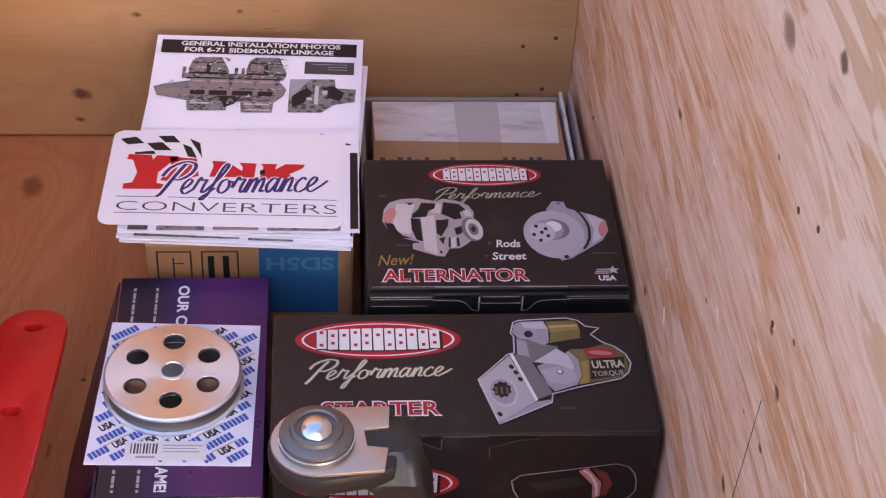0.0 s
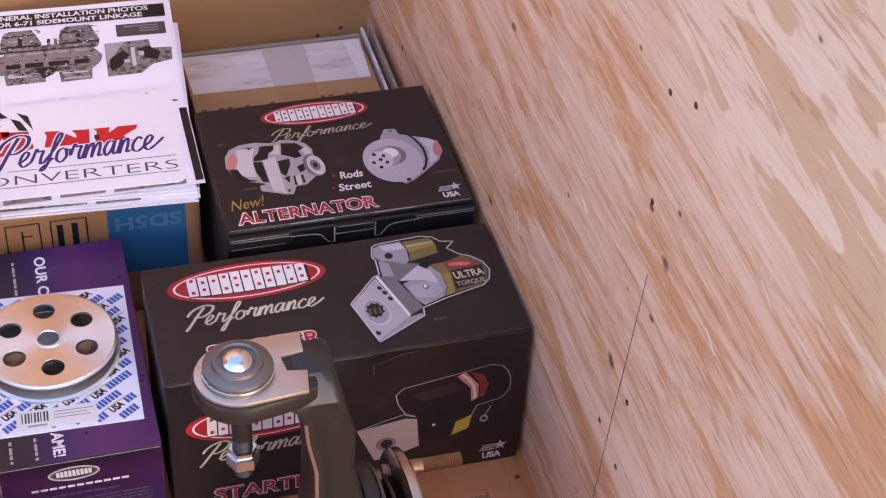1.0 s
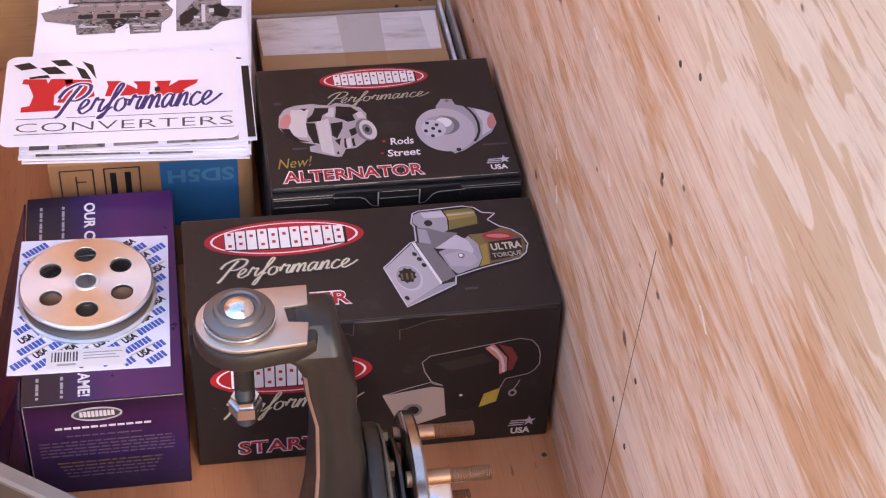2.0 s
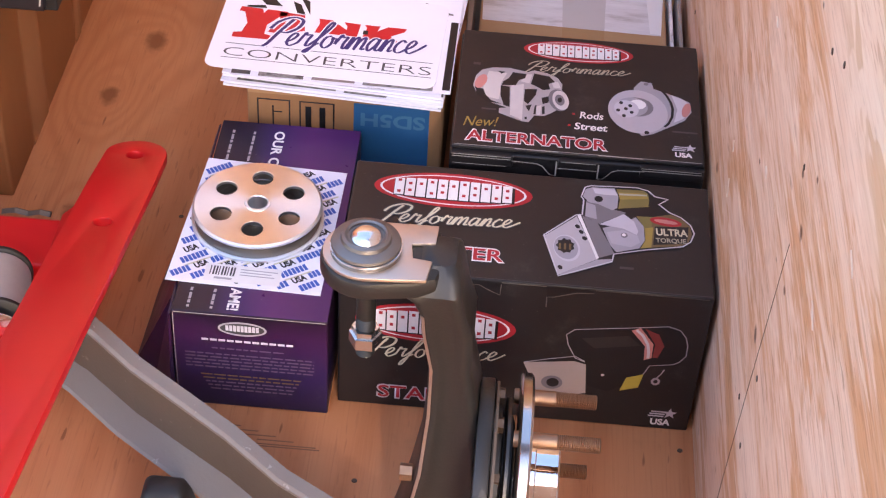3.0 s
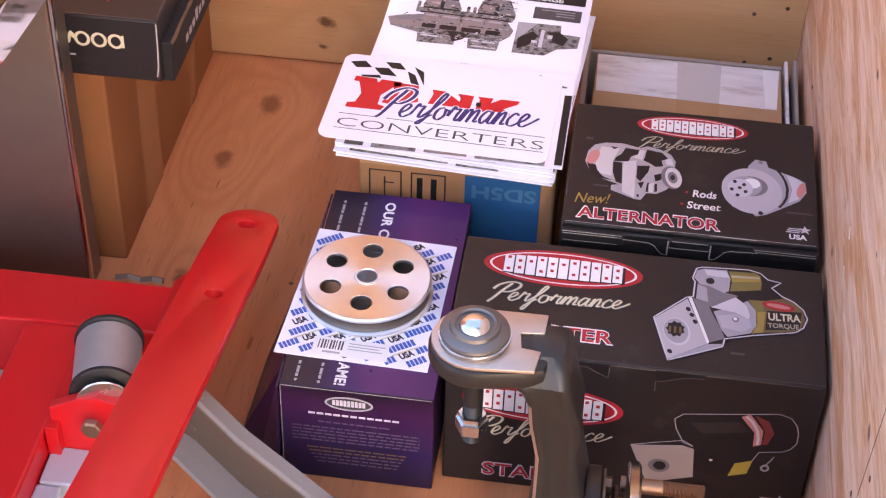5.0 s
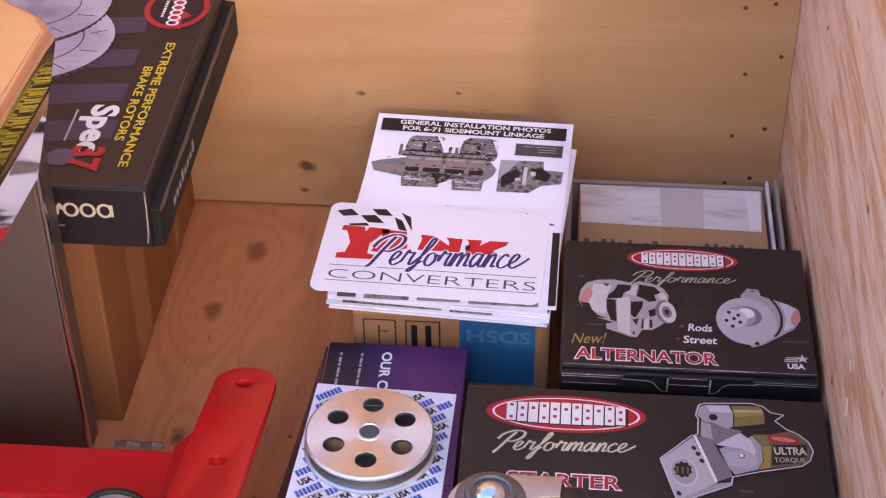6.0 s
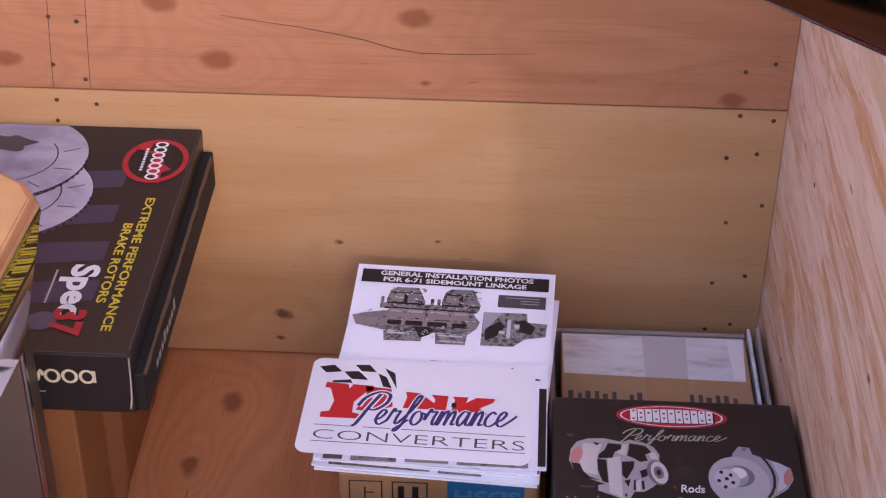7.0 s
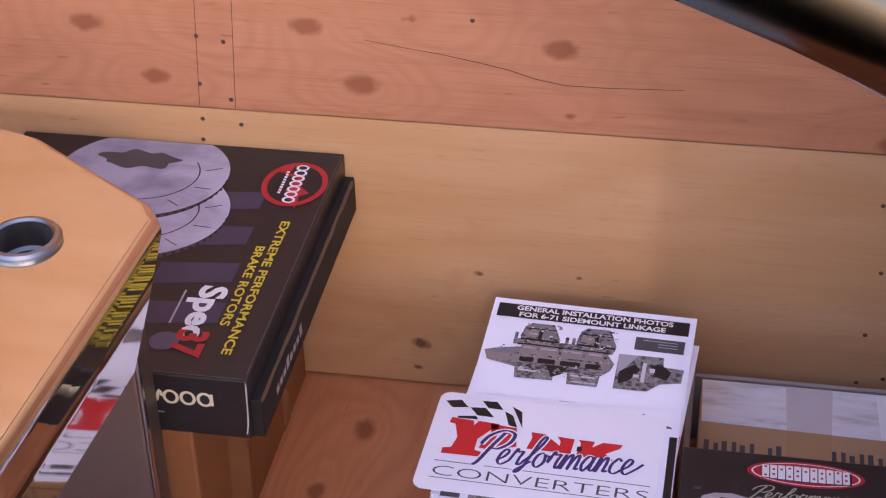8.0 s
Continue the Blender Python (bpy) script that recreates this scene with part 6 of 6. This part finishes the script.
for cu, cv, m_ in ((-0.812, -0.142, 1), (-0.832, -0.072, 3)):
    def disc(name, ru, rv, dv, mat, lift):
        f.shape(name, [(cu + ru * math.cos(a), min(cv + dv + rv * math.sin(a), -0.0065)) for a in [0.09 * i for i in range(70)]], mat, lift)
    disc("rotor_picture", 0.0945, 0.087, -0.005, CHAR_INK, m_)
    disc("rotor_picture", 0.094, 0.084, 0.0, DISC_PRINT, m_ + 1)
    f.stroke("rotor_line", [(cu + 0.062 * math.cos(a), min(cv + 0.052 * math.sin(a), -0.0075)) for a in [-2.2 + 0.12 * i for i in range(24)]], 0.0016, CHAR_INK, m_ + 2, 0.9)
    for a in (-0.9, -0.35, 0.2):
        f.stroke("rotor_slot", [(cu + r_ * math.cos(a + 3 * (r_ - 0.065)), min(cv + r_ * 0.9 * math.sin(a + 3 * (r_ - 0.065)), -0.0075)) for r_ in (0.068, 0.074, 0.080, 0.086)], 0.0014, CHAR_INK, m_ + 2, 0.9)
    f.shape("rotor_hub_picture", [(cu - 0.012 + 0.043 * math.cos(a) * (1 + 0.16 * math.sin(5 * a)), min(cv + 0.026 + 0.017 * math.sin(a) * (1 + 0.2 * math.cos(7 * a)), -0.008)) for a in [0.1 * i for i in range(63)]], CHAR_INK, m_ + 2)
    f.bars("vane_picture", [(cu + 0.094 * math.cos(a) - 0.001, cu + 0.094 * math.cos(a) + 0.002, cv - 0.004 + 0.084 * math.sin(a) - 0.003, cv + 0.084 * math.sin(a) - 0.0025) for a in [-1.3 + 0.1 * i for i in range(14)]], DARK_INK, m_ + 2)
f.oval("logo_ring", -0.665, -0.072, 0.0345, 0.043, RED_INK, 6)
f.oval("logo_ring", -0.665, -0.072, 0.0285, 0.036, DARK_INK, 7)
f.shape("logo_arrow", [(-0.695, -0.050), (-0.672, -0.030), (-0.676, -0.056), (-0.664, -0.062), (-0.672, -0.085), (-0.654, -0.118), (-0.655, -0.095), (-0.646, -0.088), (-0.66, -0.074), (-0.658, -0.055)], RED_INK, 8)
for i in range(7):
    f.stroke("logo_loop", [(-0.664 + 0.0058 * math.cos(a), -0.040 - 0.0105 * i + 0.0048 * math.sin(a)) for a in [0.4 * q for q in range(17)]], 0.0026, WHITE_INK, 9, 0.9)
f.bars("logo_small_word", [(-0.679, -0.676, -0.052 - 0.005 * i, -0.0485 - 0.005 * i) for i in range(9)], WHITE_INK, 9)
f.words("EXTREME PERFORMANCE", -0.6610, -0.143, 0.221, 0.0095, YELLOW_INK, 6, turn=-math.pi / 2, bold=0.02)
f.words("BRAKE ROTORS", -0.6745, -0.190, 0.132, 0.0095, YELLOW_INK, 6, turn=-math.pi / 2, bold=0.02)
f.words("Spec", -0.7165, -0.262, 0.083, 0.036, WHITE_INK, 6, turn=-math.pi / 2, bold=0.04)
f.words("37", -0.7105, -0.333, 0.040, 0.032, RED_INK, 7, turn=-math.pi / 2, bold=0.04)
f.oval("seal_print", -0.718, -0.352, 0.014, 0.014, PURPLE_GREY, 5)
f.bars("small_print", [(-0.7225, -0.7205, -0.325, -0.272)], GREY_INK, 6)
g = Face(rotor, (-0.6175, 0, 0), (0, 1, 0), (0, 0, 1))
g.bars("side_word", [(-0.345 + 0.0125 * i, -0.336 + 0.0125 * i, 0.254, 0.262 + 0.005 * (i % 4 == 3)) for i in range(8)], GREY_INK, 0)
g = Face(rotor, (0, -0.3985, 0), (1, 0, 0), (0, 0, 1))
for i, u in enumerate((-0.668, -0.684, -0.700)):
    g.stroke("logo_loop", [(u + 0.0062 * math.cos(a), 0.2855 + 0.0068 * math.sin(a)) for a in [0.3 * j for j in range(22)]], 0.0030, CREAM_INK, 0, 0.85)
g.bars("logo_stem", [(-0.6625, -0.6600, 0.2790, 0.2925)], CREAM_INK, 1)
g.stroke("logo_loop", [(-0.708 - 0.0085 * j / 8, 0.2855 + 0.0065 * math.sin(j * 0.8)) for j in range(22)], 0.0030, CREAM_INK, 0, 0.85)
g.bars("small_print", [(-0.725, -0.708, 0.266, 0.2678)], GREY_INK, 0)
g.stroke("worn_edge", [(-0.6315, 0.250), (-0.6295, 0.262), (-0.6285, 0.285), (-0.6280, 0.309)], 0.0014, WHITE_EDGE, 2, 0.8)
f.bars("worn_edge", [(-0.985, -0.631, -0.3968, -0.3961), (-0.6295, -0.6289, -0.39, -0.01)], print_mat("faint_edge", (0.12, 0.10, 0.12), 0.5), 4)

# ---------- polished tank on its steel panel ----------
tank = thing("fuel_tank", (-0.85, -0.5, 0), "polished aluminium fuel tank with round filler neck, mirror finish", "tank")
TOP = [(-0.687, -0.400), (-0.700, -0.378), (-0.835, -0.285), (-0.862, -0.276), (-1.05, -0.272), (-1.05, -1.02), (-0.7175, -1.02)]


def tank_loop(z, back, grow):
    """The tank's outline at one height; its back corner draws in towards the foot."""
    out = []
    for x, y in TOP:
        if y > -0.5:
            y -= back
        lean = 0.05 * (0.482 - z) if x > -0.72 else 0.0
        out.append((max(min(x - grow * (1 if x > -0.9 else -1), -0.686 - grow), -1.05 + grow) + lean, y - (grow if y > -0.5 else -grow), z))
    return out


def tank_shell():
    """Side skin of the tank with its floor; the top is a plate of its own with the filler hole."""
    bm = bmesh.new()
    rows = [[bm.verts.new(p) for p in tank_loop(*a)] for a in ((0.396, 0.112, 0.004), (0.400, 0.106, 0.0), (0.432, 0.052, 0.0), (0.466, 0.0, 0.0), (0.471, 0.0, 0.0), (0.4785, 0.0, 0.0025), (0.4815, 0.0, 0.007))]
    for a, b in zip(rows, rows[1:]):
        for i in range(len(a)):
            bm.faces.new((a[i], a[(i + 1) % len(a)], b[(i + 1) % len(a)], b[i]))
    bm.faces.new(rows[0][::-1])
    return bm


part("shell", tank_shell(), TANK_STEEL, tank, smooth=True)
NX, NY = -0.785, -0.453
part("top_plate", plate([(x, y) for x, y, z in tank_loop(0.482, 0.0, 0.0068)], [ring(0.0265, 40, NX, NY)], 0.0025, Matrix.Translation((0, 0, 0.4825))), TANK_STEEL, tank)
NM = Matrix.Translation((NX, NY, 0.4825))
neck = part("filler_neck", lathe([(0.036, 0.0), (0.0365, 0.003), (0.034, 0.0055), (0.030, 0.006), (0.0275, 0.004), (0.0270, -0.020), (0.0225, -0.022), (0.0225, -0.034)], 56, NM @ Matrix.Diagonal((0.88, 0.88, 1, 1))), metal_mat("dull_neck_steel", (0.34, 0.31, 0.29), 0.35, 0.1), tank, "dull steel filler neck", True)
# black disc closes the neck and paints the shade of its depth
part("bore_shade", lathe([(0.0, -0.034), (0.0225, -0.034), (0.0225, -0.036), (0, -0.036)], 40, NM @ Matrix.Diagonal((0.88, 0.88, 1, 1))), BLACK_RUBBER, neck, "black disc standing for the shade inside the neck")
part("panel", box(-1.05, -0.712, -0.440, -0.400, 0.0004, 0.3960, 0.003), BRUSHED, tank, "brushed grey steel panel")
part("flange_strip", box(-0.7118, -0.7085, -0.4405, -0.4335, 0.0004, 0.3600, 0.001), STEEL, tank)
part("leg", box(-1.03, -0.985, -1.00, -0.955, 0.0804, 0.3960, 0.003), BRUSHED, tank)

# ---------- chrome part fixed to the side panel ----------
chrome = thing("chrome_housing", (-0.12, -0.95, 0.97), "shiny chrome housing with round boss fixed to the side panel", "car part")
CH = [(-0.272, -0.940), (-0.215, -0.985), (-0.160, -1.035), (-0.0005, -1.09), (-0.0005, -0.865), (-0.12, -0.865), (-0.262, -0.880)]
part("shell", swept([[((-0.0005 + (x + 0.0005) * s), -0.93 + (y + 0.93) * s, z) for x, y in CH] for z, s in ((0.9705, 0.93), (0.974, 0.985), (0.985, 1.0), (1.000, 0.99), (1.015, 0.96), (1.028, 0.90), (1.037, 0.80), (1.041, 0.60))]), DARK_CHROME, chrome, smooth=True)
part("boss", lathe([(0.055, 0.0), (0.054, 0.006), (0.048, 0.010), (0.043, 0.008), (0.040, 0.002), (0.018, 0.001), (0.015, 0.006), (0, 0.007)], 56, Matrix.Translation((-0.115, -0.945, 1.0395)) @ Matrix.Diagonal((0.8, 0.8, 1, 1))), DARK_CHROME, chrome, smooth=True)
part("end_knob", lathe([(0, -0.022), (0.010, -0.020), (0.017, -0.012), (0.020, 0.0), (0.017, 0.012), (0.010, 0.020), (0, 0.022)], 36, Matrix.Translation((-0.2844, -0.9200, 0.984))), DARK_CHROME, chrome, smooth=True)
part("mount", box(-0.030, -0.0003, -1.06, -0.90, 0.955, 0.9720, 0.002), STEEL, chrome)
part("lower_tube", rod((-0.250, -0.925, 0.978), (-0.004, -1.160, 0.966), 0.010, 24), DARK_CHROME, chrome, smooth=True)
